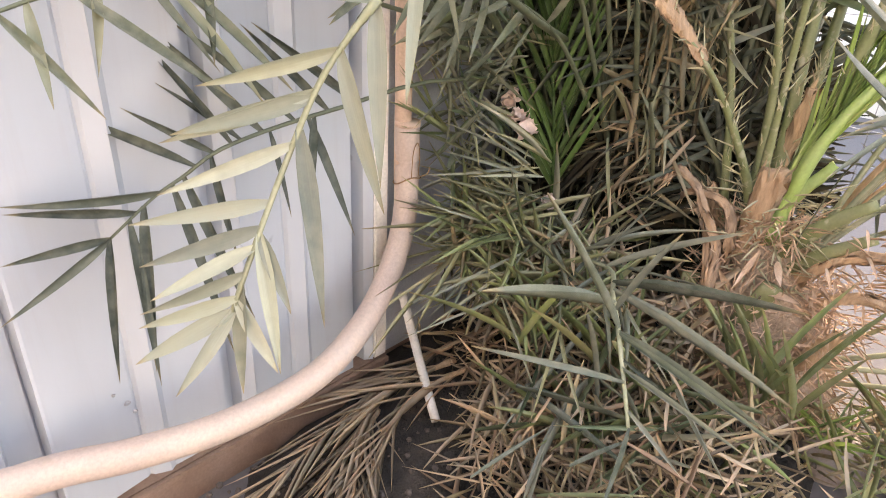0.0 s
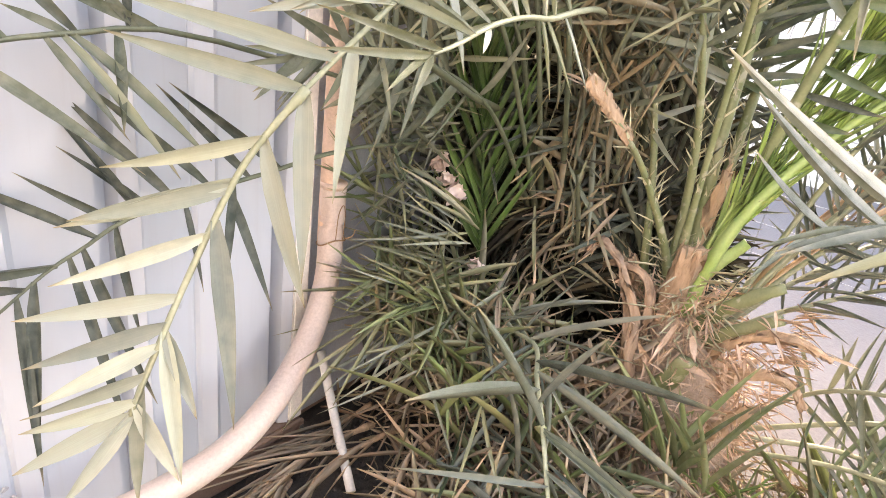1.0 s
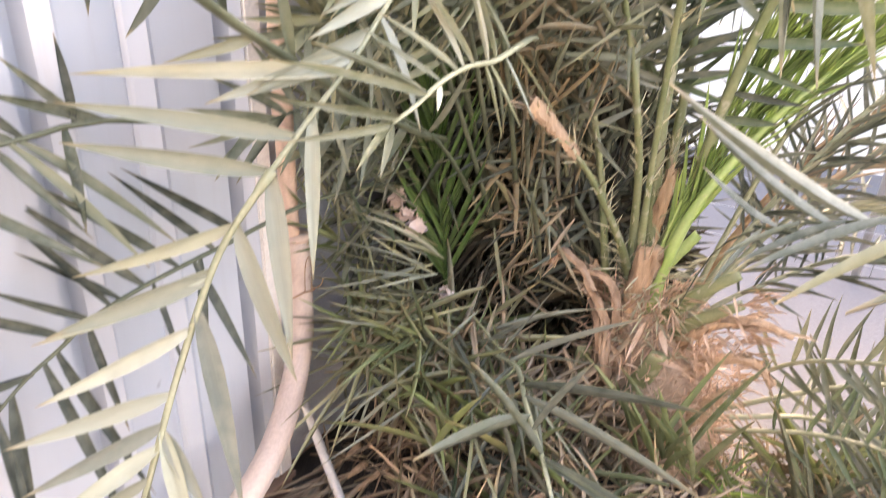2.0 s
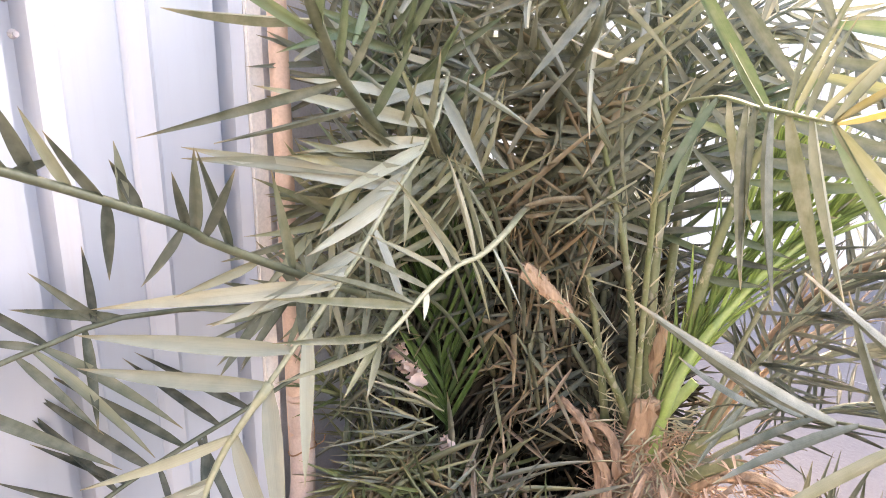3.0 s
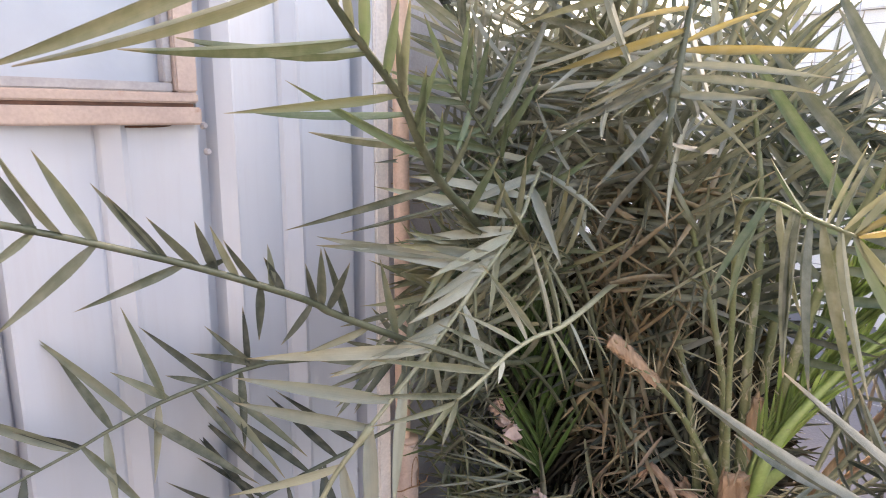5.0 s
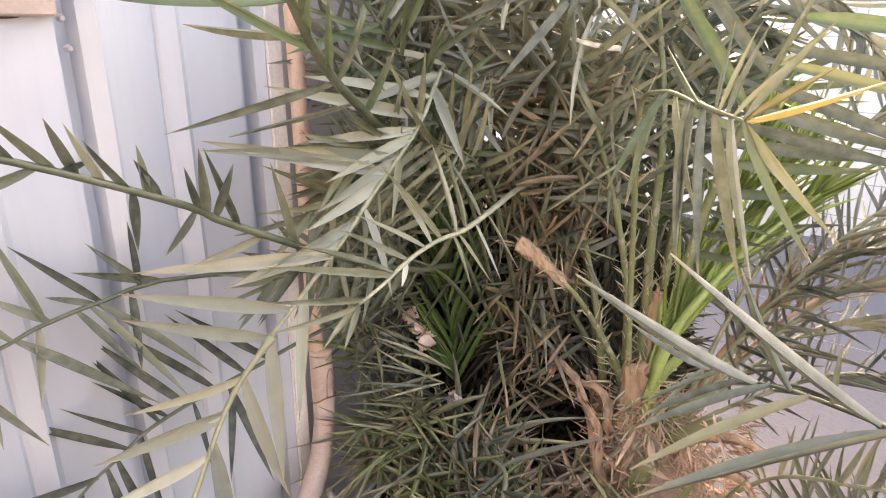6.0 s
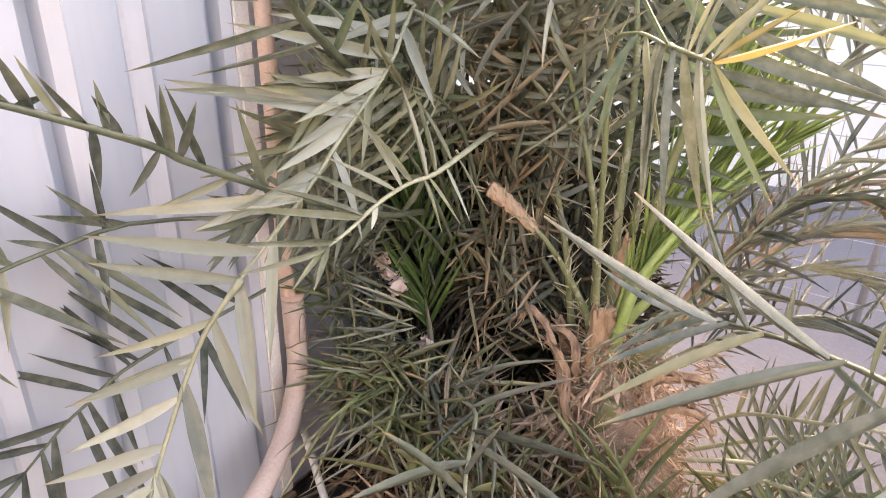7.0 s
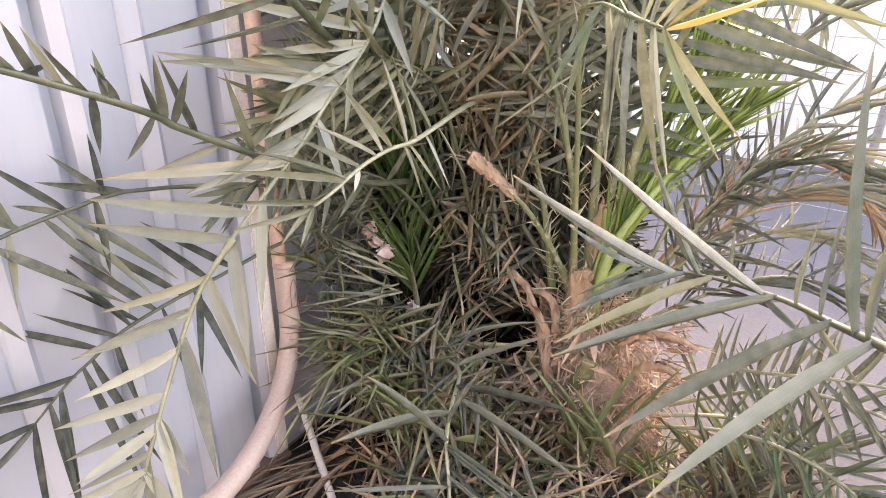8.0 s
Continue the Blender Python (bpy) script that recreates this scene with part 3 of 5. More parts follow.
def build_side_sheet():
    """A grey metal sheet behind the palm, its upper corner cut on the slant."""
    bm = bmesh.new()
    out = [(1.135, 0.06), (1.92, 0.06), (1.92, 1.25), (1.60, 1.55), (1.24, 1.84), (1.135, 1.86)]
    va = [bm.verts.new((x, 1.300, z)) for x, z in out]
    vb = [bm.verts.new((x, 1.312, z)) for x, z in out]
    bm.faces.new(va)
    bm.faces.new(list(reversed(vb)))
    for i in range(len(out)):
        j = (i + 1) % len(out)
        bm.faces.new((va[j], va[i], vb[i], vb[j]))
    s = part("metal_sheet", bm, M_PANEL)
    tagged(s, "grey shaded metal sheet with a slanted edge behind the palm", "panel")
    part("foot", box_bm(1.14, 1.49, 1.314, 1.37, 0.0, 0.10, 0.004), M_BEAM, s)


build_side_sheet()


# ---------------------------------------------------------------- pipes
def build_pipes():
    thin = tube("downpipe", spline([(1.122, 1.228, 0.58), (1.120, 1.228, 1.2), (1.117, 1.230, 1.9), (1.115, 1.230, 2.60)], 20), 0.0185, M_PIPE_THIN, 18)
    tagged(thin, "thin peach plastic downpipe at the corner of the cabin", "pipe")
    for z in (0.98, 1.86):
        c = under(tube("coupling", [Vector((1.1205, 1.229, z - 0.03)), Vector((1.1205, 1.229, z - 0.027)), Vector((1.1205, 1.229, z + 0.027)), Vector((1.1205, 1.229, z + 0.03))], lambda u: 0.0195 if u in (0, 1) else 0.0205, M_PIPE_THIN, 18), thin)
    path = spline([(1.124, 1.216, 0.715), (1.124, 1.214, 0.59), (1.098, 1.196, 0.485), (1.010, 1.155, 0.395), (0.887, 1.112, 0.334), (0.750, 1.092, 0.297), (0.575, 1.100, 0.290), (0.424, 1.130, 0.303), (0.283, 1.170, 0.320), (0.0, 1.205, 0.335), (-0.6, 1.225, 0.335), (-1.6, 1.228, 0.33)], 90)
    hose = tube("bent_pipe", path, lambda u: 0.0275, M_PIPE, 22)
    tagged(hose, "thick beige plastic pipe bending from upright to along the wall", "pipe")
    rim = tube("rim", [Vector((1.124, 1.216, 0.712)), Vector((1.124, 1.216, 0.722))], 0.0285, M_PIPE_THIN, 22)
    under(rim, hose, "cut end of the pipe")
    # wire tie
    ring = []
    for i in range(29):
        a = 2 * math.pi * i / 28
        ring.append(Vector((1.124 + 0.0305 * math.cos(a), 1.2135 + 0.0305 * math.sin(a), 0.588 - 0.012 * math.sin(a) + 0.003 * math.cos(3 * a))))
    tie = tube("wire_tie", ring, 0.0017, M_WIRE, 6)
    tagged(tie, "rusty wire tie twisted round the beige pipe", "wire")
    tail = tube("tail", spline([(1.135, 1.185, 0.600), (1.15, 1.176, 0.606), (1.153, 1.172, 0.622)], 8), 0.0015, M_WIRE, 6)
    under(tail, tie)
    loop = tube("loop", spline([(1.110, 1.186, 0.603), (1.113, 1.185, 0.66), (1.125, 1.184, 0.68), (1.133, 1.185, 0.65), (1.130, 1.185, 0.60)], 16), 0.0011, M_WIRE, 5)
    under(loop, tie)
    rod = tube("white_rod", spline([(1.176, 1.272, 0.243), (1.12, 1.165, 0.165), (1.033, 1.006, 0.072)], 8), 0.0112, M_ROD, 14)
    tagged(rod, "thin white plastic conduit leaning out over the soil", "pipe")


build_pipes()


# ---------------------------------------------------------------- the palm
rng = random.Random(11)
OPEN_SIDE = Vector((0.10, 0.20, 1.30))
palm = empty_at("date_palm", 1.66, 0.58, 0.0)
tagged(palm, "bushy dusty date palm with drooping spiny fronds and dry leaves", "palm")


def build_trunk():
    bm = bmesh.new()
    seg, rows = 30, 18
    rings = []
    for j in range(rows + 1):
        v = j / rows
        z = -0.02 + 0.50 * v
        r = 0.165 + 0.02 * math.sin(v * 3.1) - 0.095 * v * v
        ring = []
        for k in range(seg):
            a = 2 * math.pi * k / seg
            q = r * (1 + 0.22 * noise.noise(Vector((math.cos(a) * 2.5, math.sin(a) * 2.5, z * 14))) + 0.10 * noise.noise(Vector((math.cos(a) * 9, math.sin(a) * 9, z * 40))))
            ring.append(bm.verts.new((1.75 - 0.04 * v + q * math.cos(a), 0.52 + 0.07 * v + q * math.sin(a), z)))
        rings.append(ring)
    for j in range(rows):
        for k in range(seg):
            bm.faces.new((rings[j][k], rings[j][(k + 1) % seg], rings[j + 1][(k + 1) % seg], rings[j + 1][k]))
    bm.faces.new(rings[-1])
    return part("trunk", bm, M_TRUNK, palm, "short trunk matted with tan fibre", smooth=True)


def boot(points, w0, w1, mat, label="", fray=True):
    """A cut leaf base: a flattened, tapering stalk with a ragged end."""
    path = spline(points, 5 + 2 * len(points))
    sides = 16
    v, f = tube_data(path, lambda u: w0 + (w1 - w0) * u, sides, 0.45, up=Vector((-0.6, -0.5, 0.6)), caps=True)
    flute = [rng.uniform(0.72, 1.18) if fray else rng.uniform(0.95, 1.05) for _ in range(sides)]
    v = [path[i // sides] + (q - path[i // sides]) * flute[i % sides] for i, q in enumerate(v)]
    v = [p + Vector((rng.gauss(0, 1), rng.gauss(0, 1), rng.gauss(0, 1))) * (0.0028 if fray else 0.0012) for p in v]
    ob = mesh_object("leaf_base", v, f, mat, smooth=True)
    under(ob, palm, label)
    if fray:
        t = (path[-1] - path[-3]).normalized()
        th = [(leaf_matrix(path[-1] - t * 0.02 + Vector((rng.gauss(0, w1 * 0.5), rng.gauss(0, w1 * 0.5), rng.gauss(0, 0.004))), t + Vector((rng.gauss(0, 0.25), rng.gauss(0, 0.25), rng.gauss(0, 0.2))), (rng.gauss(0, 1), rng.gauss(0, 1), rng.gauss(0, 1)), rng.uniform(0.03, 0.07), rng.uniform(0.004, 0.010)), rng.randrange(8)) for _ in range(5)]
        o = joined_leaves("frayed_end", th, M_STRAW, ob)
        o.matrix_parent_inverse = Matrix.Identity(4)
    return ob


def build_fronds():
    F = OPEN_SIDE
    # fronds that hang before the wall and the thicket
    frond(palm, [(1.60, 1.10, 1.05), (1.36, 1.00, 1.36), (1.22, 0.92, 1.392), (1.10, 0.876, 1.307), (0.958, 0.866, 1.205), (0.865, 0.863, 1.131), (0.725, 0.875, 1.02), (0.661, 0.906, 0.926), (0.59, 0.912, 0.80), (0.535, 0.90, 0.716), (0.505, 0.90, 0.655)], F, 0.26, 0, M_WAN, M_RACHIS, rng, "pale olive drooping frond", (0.0045, 0.0042), 0.0235, 0.3, single=True, leaflets=(
        (0.16, 60, -10, 0.2), (0.19, -50, 10, 0.2), (0.21, 30, 0, 0.22), (0.24, -30, 10, 0.2), (0.26, 80, 0, 0.24), (0.29, 64, 5, 0.29), (0.31, 48, 0, 0.22), (0.32, 22, 8, 0.20), (0.35, 18, 0, 0.19), (0.35, 52, 0, 0.33), (0.37, 60, 0, 0.31), (0.38, 18, -8, 0.17), (0.43, -50, 0, 0.16), (0.45, 24, 5, 0.20), (0.49, 31, 0, 0.20), (0.51, 48, 0, 0.30), (0.55, -34, 0, 0.20), (0.57, 59, 0, 0.25),
        (0.60, -40, 0, 0.23), (0.60, 62, 0, 0.22), (0.66, -49, 0, 0.22), (0.66, 39, 0, 0.19), (0.71, 41, 0, 0.21)))
    frond(palm, [(0.725, 0.872, 1.022), (0.661, 0.904, 0.928), (0.59, 0.910, 0.802), (0.535, 0.898, 0.718), (0.505, 0.898, 0.657)], F, 0.26, 0, (M_WAN, M_WAN, M_PALE), M_RACHIS, rng, "tip of the pale olive drooping frond", 0.004, 0.025, 0.3, single=True, leaflets=(
        (0.30, 49, 0, 0.18), (0.37, -29, 0, 0.26), (0.40, 46, 0, 0.18), (0.55, 59, 0, 0.17), (0.63, 52, 0, 0.15), (0.65, -40, 0, 0.11), (0.65, -27, 0, 0.18), (0.70, 43, 0, 0.14), (0.80, 48, 0, 0.14), (0.85, -17, 0, 0.15), (0.93, 52, 0, 0.13), (0.95, -46, 0, 0.11), (1.0, 13, 0, 0.14), (1.0, 41, 0, 0.14)))
    frond(palm, [(1.70, 0.93, 1.09), (1.43, 0.85, 1.125), (1.22, 0.79, 1.13), (1.099, 0.775, 1.119), (1.024, 0.775, 1.12), (0.937, 0.77, 1.11), (0.852, 0.76, 1.09), (0.799, 0.755, 1.081)], F, 0.17, 0, (M_WAN, M_OLIVE, M_OLIVE), M_RACHIS, rng, "pale olive frond with a forked tip", 0.0055, 0.0135, 0.45, single=True, leaflets=(
        (0.31, -70, 10, 0.13), (0.34, 95, 0, 0.15), (0.37, -80, 0, 0.12), (0.42, 107, 0, 0.17), (0.46, -120, 0, 0.13), (0.47, 87, 0, 0.17), (0.49, -110, 0, 0.12), (0.56, 64, 0, 0.17), (0.61, 82, 0, 0.14), (0.64, 46, 0, 0.15), (0.72, 53, 0, 0.14), (0.73, -31, 0, 0.05), (0.79, 54, 0, 0.16), (0.80, 39, 0, 0.21), (0.95, 27, 0, 0.17), (1.0, -30, 0, 0.08), (1.0, -11, 0, 0.10), (1.0, 14, 0, 0.16)))
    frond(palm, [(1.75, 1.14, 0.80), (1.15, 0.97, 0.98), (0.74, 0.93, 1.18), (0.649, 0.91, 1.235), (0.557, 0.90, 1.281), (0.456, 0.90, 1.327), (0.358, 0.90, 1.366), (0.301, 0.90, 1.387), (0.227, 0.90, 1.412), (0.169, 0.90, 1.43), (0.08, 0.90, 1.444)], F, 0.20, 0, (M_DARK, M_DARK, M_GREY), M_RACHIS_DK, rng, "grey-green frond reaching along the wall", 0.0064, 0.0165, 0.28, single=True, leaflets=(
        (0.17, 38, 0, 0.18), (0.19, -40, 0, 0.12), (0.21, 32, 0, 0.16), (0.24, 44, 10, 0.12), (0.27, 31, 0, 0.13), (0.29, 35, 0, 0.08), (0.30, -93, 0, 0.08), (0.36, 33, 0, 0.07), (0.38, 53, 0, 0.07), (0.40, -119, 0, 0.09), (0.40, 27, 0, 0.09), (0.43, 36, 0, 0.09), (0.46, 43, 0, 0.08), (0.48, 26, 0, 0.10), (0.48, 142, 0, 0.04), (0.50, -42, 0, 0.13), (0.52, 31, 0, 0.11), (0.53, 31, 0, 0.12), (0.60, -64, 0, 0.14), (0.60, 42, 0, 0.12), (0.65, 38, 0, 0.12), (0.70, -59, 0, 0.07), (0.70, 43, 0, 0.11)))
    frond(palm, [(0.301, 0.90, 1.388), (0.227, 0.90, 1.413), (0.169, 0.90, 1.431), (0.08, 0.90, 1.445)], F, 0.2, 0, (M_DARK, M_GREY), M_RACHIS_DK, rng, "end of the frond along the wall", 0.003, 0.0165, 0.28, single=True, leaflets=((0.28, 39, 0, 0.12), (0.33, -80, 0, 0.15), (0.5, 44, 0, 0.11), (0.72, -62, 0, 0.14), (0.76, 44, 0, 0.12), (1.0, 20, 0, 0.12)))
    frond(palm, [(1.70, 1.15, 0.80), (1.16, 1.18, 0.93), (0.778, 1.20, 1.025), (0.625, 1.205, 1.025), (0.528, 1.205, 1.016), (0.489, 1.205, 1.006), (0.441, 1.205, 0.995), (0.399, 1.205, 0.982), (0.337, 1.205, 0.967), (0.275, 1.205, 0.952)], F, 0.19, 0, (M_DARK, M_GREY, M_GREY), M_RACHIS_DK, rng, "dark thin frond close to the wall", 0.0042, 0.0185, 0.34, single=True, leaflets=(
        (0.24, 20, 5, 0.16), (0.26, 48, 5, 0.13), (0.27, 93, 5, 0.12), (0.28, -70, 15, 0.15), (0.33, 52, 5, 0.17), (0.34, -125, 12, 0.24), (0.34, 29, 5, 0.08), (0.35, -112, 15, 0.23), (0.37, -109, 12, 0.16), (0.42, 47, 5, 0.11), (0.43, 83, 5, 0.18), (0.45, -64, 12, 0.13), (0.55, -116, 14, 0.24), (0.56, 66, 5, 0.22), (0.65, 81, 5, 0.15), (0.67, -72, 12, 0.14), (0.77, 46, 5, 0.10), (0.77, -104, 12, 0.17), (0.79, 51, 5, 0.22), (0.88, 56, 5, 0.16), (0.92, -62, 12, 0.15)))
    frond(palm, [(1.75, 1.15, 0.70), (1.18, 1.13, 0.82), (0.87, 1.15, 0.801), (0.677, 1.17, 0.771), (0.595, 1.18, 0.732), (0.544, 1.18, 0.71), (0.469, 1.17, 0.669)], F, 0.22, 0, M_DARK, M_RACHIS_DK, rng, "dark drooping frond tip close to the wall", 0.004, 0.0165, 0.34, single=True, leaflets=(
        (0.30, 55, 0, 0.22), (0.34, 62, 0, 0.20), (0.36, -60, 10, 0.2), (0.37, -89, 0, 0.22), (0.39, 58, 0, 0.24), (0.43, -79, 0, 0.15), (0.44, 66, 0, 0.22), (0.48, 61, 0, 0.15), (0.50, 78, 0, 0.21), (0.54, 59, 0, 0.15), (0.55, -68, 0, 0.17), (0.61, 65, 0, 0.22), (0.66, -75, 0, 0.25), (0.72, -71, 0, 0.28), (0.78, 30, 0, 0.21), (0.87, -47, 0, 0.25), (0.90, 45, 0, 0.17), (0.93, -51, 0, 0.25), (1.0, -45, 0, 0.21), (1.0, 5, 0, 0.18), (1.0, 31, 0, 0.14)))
    frond(palm, [(1.78, 1.14, 0.80), (1.36, 1.03, 1.08), (1.10, 0.95, 1.27), (0.92, 0.91, 1.394), (0.846, 0.885, 1.461), (0.779, 0.86, 1.535), (0.679, 0.83, 1.604), (0.593, 0.81, 1.676), (0.54, 0.79, 1.72), (0.47, 0.77, 1.78)], F, 0.26, 0, (M_GREEN, M_GREEN, M_GREY), M_RACHIS_DK, rng, "green frond rising past the window", 0.0088, 0.0165, 0.30, single=True, leaflets=(
        (0.22, 30, 0, 0.18), (0.35, 26, 12, 0.16), (0.43, 18, 10, 0.17), (0.48, 30, 10, 0.14), (0.55, 24, 8, 0.17), (0.60, 34, 8, 0.14), (0.65, 28, 8, 0.16), (0.74, 22, 8, 0.18), (0.24, -45, 10, 0.20), (0.27, 48, 0, 0.15), (0.29, -60, 0, 0.22), (0.33, -72, 0, 0.28), (0.33, 47, 0, 0.13), (0.41, -32, 0, 0.26), (0.45, -90, -29, 0.22), (0.52, -78, -15, 0.26), (0.53, 15, 0, 0.15), (0.56, -54, 10, 0.25), (0.65, -83, -32, 0.33), (0.67, -72, -15, 0.33), (0.68, 23, 0, 0.14), (0.72, 30, 0, 0.16), (0.77, -81, 0, 0.39), (0.80, 28, 0, 0.18)))
    frond(palm, [(0.62, 0.815, 1.653), (0.593, 0.81, 1.677), (0.54, 0.79, 1.722), (0.47, 0.77, 1.782)], F, 0.26, 0, (M_GREEN, M_GREEN, M_GREY), M_RACHIS, rng, "end of the green frond before the window", 0.005, 0.019, 0.3, single=True, leaflets=((0.30, 30, 0, 0.2), (0.54, -89, 0, 0.43), (0.6, 34, 0, 0.2), (0.80, -84, 0, 0.41), (0.85, 36, 0, 0.2), (0.97, -70, 0, 0.34)))
    # smaller fronds in the bunch before the corner of the cabin
    lower_bunch = (
        ([(1.55, 0.98, 0.66), (1.32, 1.00, 0.92), (1.08, 1.05, 1.02), (0.88, 1.06, 1.02)], 0.17, M_GREY),
        ([(1.55, 0.96, 0.66), (1.32, 0.98, 1.05), (1.12, 0.98, 1.18), (0.90, 0.98, 1.16)], 0.19, M_OLIVE),
        ([(1.58, 0.96, 0.66), (1.36, 0.96, 1.15), (1.20, 0.99, 1.40), (1.05, 1.02, 1.58)], 0.20, M_GREEN),
        ([(1.58, 0.98, 0.66), (1.40, 1.02, 1.15), (1.28, 1.07, 1.45), (1.18, 1.12, 1.72)], 0.20, M_GREY),
        ([(1.60, 0.92, 0.70), (1.38, 0.90, 1.14), (1.17, 0.91, 1.26), (0.98, 0.93, 1.27)], 0.20, M_OLIVE),
        ([(1.58, 0.98, 0.70), (1.40, 1.00, 1.05), (1.26, 1.04, 1.18), (1.12, 1.06, 1.20)], 0.18, M_GREEN),
    )
    upper_bunch = (
        ([(1.50, 1.10, 0.62), (1.38, 1.13, 0.80), (1.27, 1.16, 0.90), (1.16, 1.17, 0.93)], 0.17, M_GREY),
        ([(1.52, 1.10, 0.66), (1.38, 1.12, 0.95), (1.26, 1.15, 1.10), (1.15, 1.17, 1.16)], 0.18, M_OLIVE),
        ([(1.54, 1.08, 0.70), (1.42, 1.12, 1.10), (1.30, 1.16, 1.32), (1.19, 1.19, 1.44)], 0.20, M_PALE),
        ([(1.60, 0.98, 0.70), (1.48, 1.06, 1.30), (1.40, 1.15, 1.65), (1.34, 1.20, 1.98)], 0.22, M_PALE),
        ([(1.60, 0.98, 0.70), (1.56, 1.06, 1.30), (1.55, 1.18, 1.70), (1.50, 1.22, 2.05)], 0.22, M_PALE),
        ([(1.60, 0.98, 0.70), (1.42, 1.08, 1.20), (1.32, 1.16, 1.55), (1.24, 1.22, 1.92)], 0.22, M_DUST_LIT),
    )
    for pts, ln, m in (*lower_bunch, *upper_bunch):
        frond(palm, pts, F, ln, 18, m, M_RACHIS_DK, rng, "dusty frond bunched before the cabin corner", 0.0045, 0.015, 0.35, (58, 30), 0.1, 0.1, jitter=16)
    # fronds that come forward of the crown
    frond(palm, [(1.64, 0.62, 0.58), (1.50, 0.60, 1.10), (1.36, 0.56, 1.33), (1.24, 0.48, 1.378), (1.163, 0.40, 1.369), (1.081, 0.317, 1.36)], F, 0.24, 0, (M_GREEN, M_OLIVE, M_GREY), M_PETIOLE, rng, "olive frond with hanging leaflets", 0.005, 0.0175, 0.45, single=True, thorns=20, leaflets=(
        (0.60, 95, 30, 0.2), (0.64, 86, 34, 0.18), (0.68, 64, -10, 0.18), (0.75, 63, 3, 0.25), (0.78, 70, 6, 0.22), (0.81, -110, 33, 0.10), (0.83, 67, 7, 0.25), (0.88, -92, -5, 0.12), (0.88, 62, -3, 0.24), (0.93, -86, -14, 0.12), (0.95, 63, -1, 0.22), (1.0, 50, -31, 0.19), (1.0, 54, -16, 0.20)))
    frond(palm, [(1.163, 0.40, 1.370), (1.12, 0.36, 1.366), (1.081, 0.317, 1.361)], F, 0.20, 0, (M_YELLOW, M_OLIVE, M_OLIVE), M_PETIOLE, rng, "yellowing leaflets on the end of an olive frond", 0.003, 0.014, 0.1, single=True, leaflets=((0.5, -78, -10, 0.12), (0.8, -74, -32, 0.12), (1.0, -66, -44, 0.12), (1.0, -54, -60, 0.16), (1.0, -80, -30, 0.15)))
    # upright frond turning yellow at its top
    frond(palm, [(1.95, 1.05, 1.0), (1.50, 0.82, 1.34), (1.262, 0.67, 1.47), (1.26, 0.66, 1.543), (1.285, 0.66, 1.644), (1.322, 0.66, 1.797), (1.359, 0.66, 1.95)], F, 0.26, 0, (M_PALE, M_GREY, M_PALE), M_RACHIS_DK, rng, "upright frond with a brown stalk and dusty leaflets", 0.008, 0.0165, 0.4, single=True, leaflets=((0.47, -148, 0, 0.21), (0.51, 87, 0, 0.15), (0.55, -118, 0, 0.24), (0.56, 90, 0, 0.23), (0.58, -133, 0, 0.15), (0.6, -116, 0, 0.17), (0.6, 89, 0, 0.25), (0.61, -124, 0, 0.2), (0.62, -132, 0, 0.18)))
    frond(palm, [(1.258, 0.658, 1.543), (1.283, 0.658, 1.644), (1.32, 0.658, 1.797), (1.357, 0.658, 1.95)], F, 0.26, 0, (M_YELLOW, M_OLIVE, M_YELLOW), M_RACHIS_DK, rng, "yellowing end of the upright frond", 0.0045, 0.0165, 0.3, single=True, leaflets=((0.28, 86, 0, 0.25), (0.32, 61, 0, 0.15), (0.34, -127, 0, 0.2), (0.38, -113, 0, 0.27), (0.46, -104, 0, 0.13), (0.5, 58, 0, 0.13), (0.52, -85, 0, 0.29), (0.56, -106, 0, 0.32), (0.58, -84, 0, 0.25)))
    # stout stalk whose broad leaflets hang over towards the open side
    frond(palm, [(1.701, 0.614, 0.471), (1.701, 0.59, 0.618), (1.691, 0.54, 0.808), (1.659, 0.503, 1.019), (1.628, 0.456, 1.209), (1.585, 0.398, 1.357), (1.564, 0.329, 1.547), (1.575, 0.256, 1.736)], F, 0.38, 0, (M_COOL, M_GREEN, M_COOL), M_PETIOLE, rng, "stout green stalk with broad grey-green leaflets", 0.015, 0.0235, 0.40, single=True, thorns=26, leaflets=(
        (0.40, 80, 5, 0.12), (0.44, 85, 0, 0.15), (0.48, 95, 0, 0.15), (0.51, 73, 0, 0.20), (0.54, -60, 0, 0.15), (0.57, 72, 0, 0.28), (0.60, -59, 0, 0.18), (0.61, 72, 0, 0.29), (0.64, -94, 0, 0.19), (0.65, 79, 0, 0.33), (0.67, -52, 0, 0.45), (0.69, 84, 0, 0.34), (0.73, 92, 0, 0.35), (0.74, -57, 0, 0.42), (0.76, 84, 0, 0.37), (0.78, 80, 0, 0.33), (0.82, -49, 0, 0.34), (0.82, 78, 0, 0.32), (0.87, 70, 0, 0.32), (0.89, -50, 0, 0.33), (0.94, 64, 0, 0.3), (0.97, -44, 0, 0.28)))
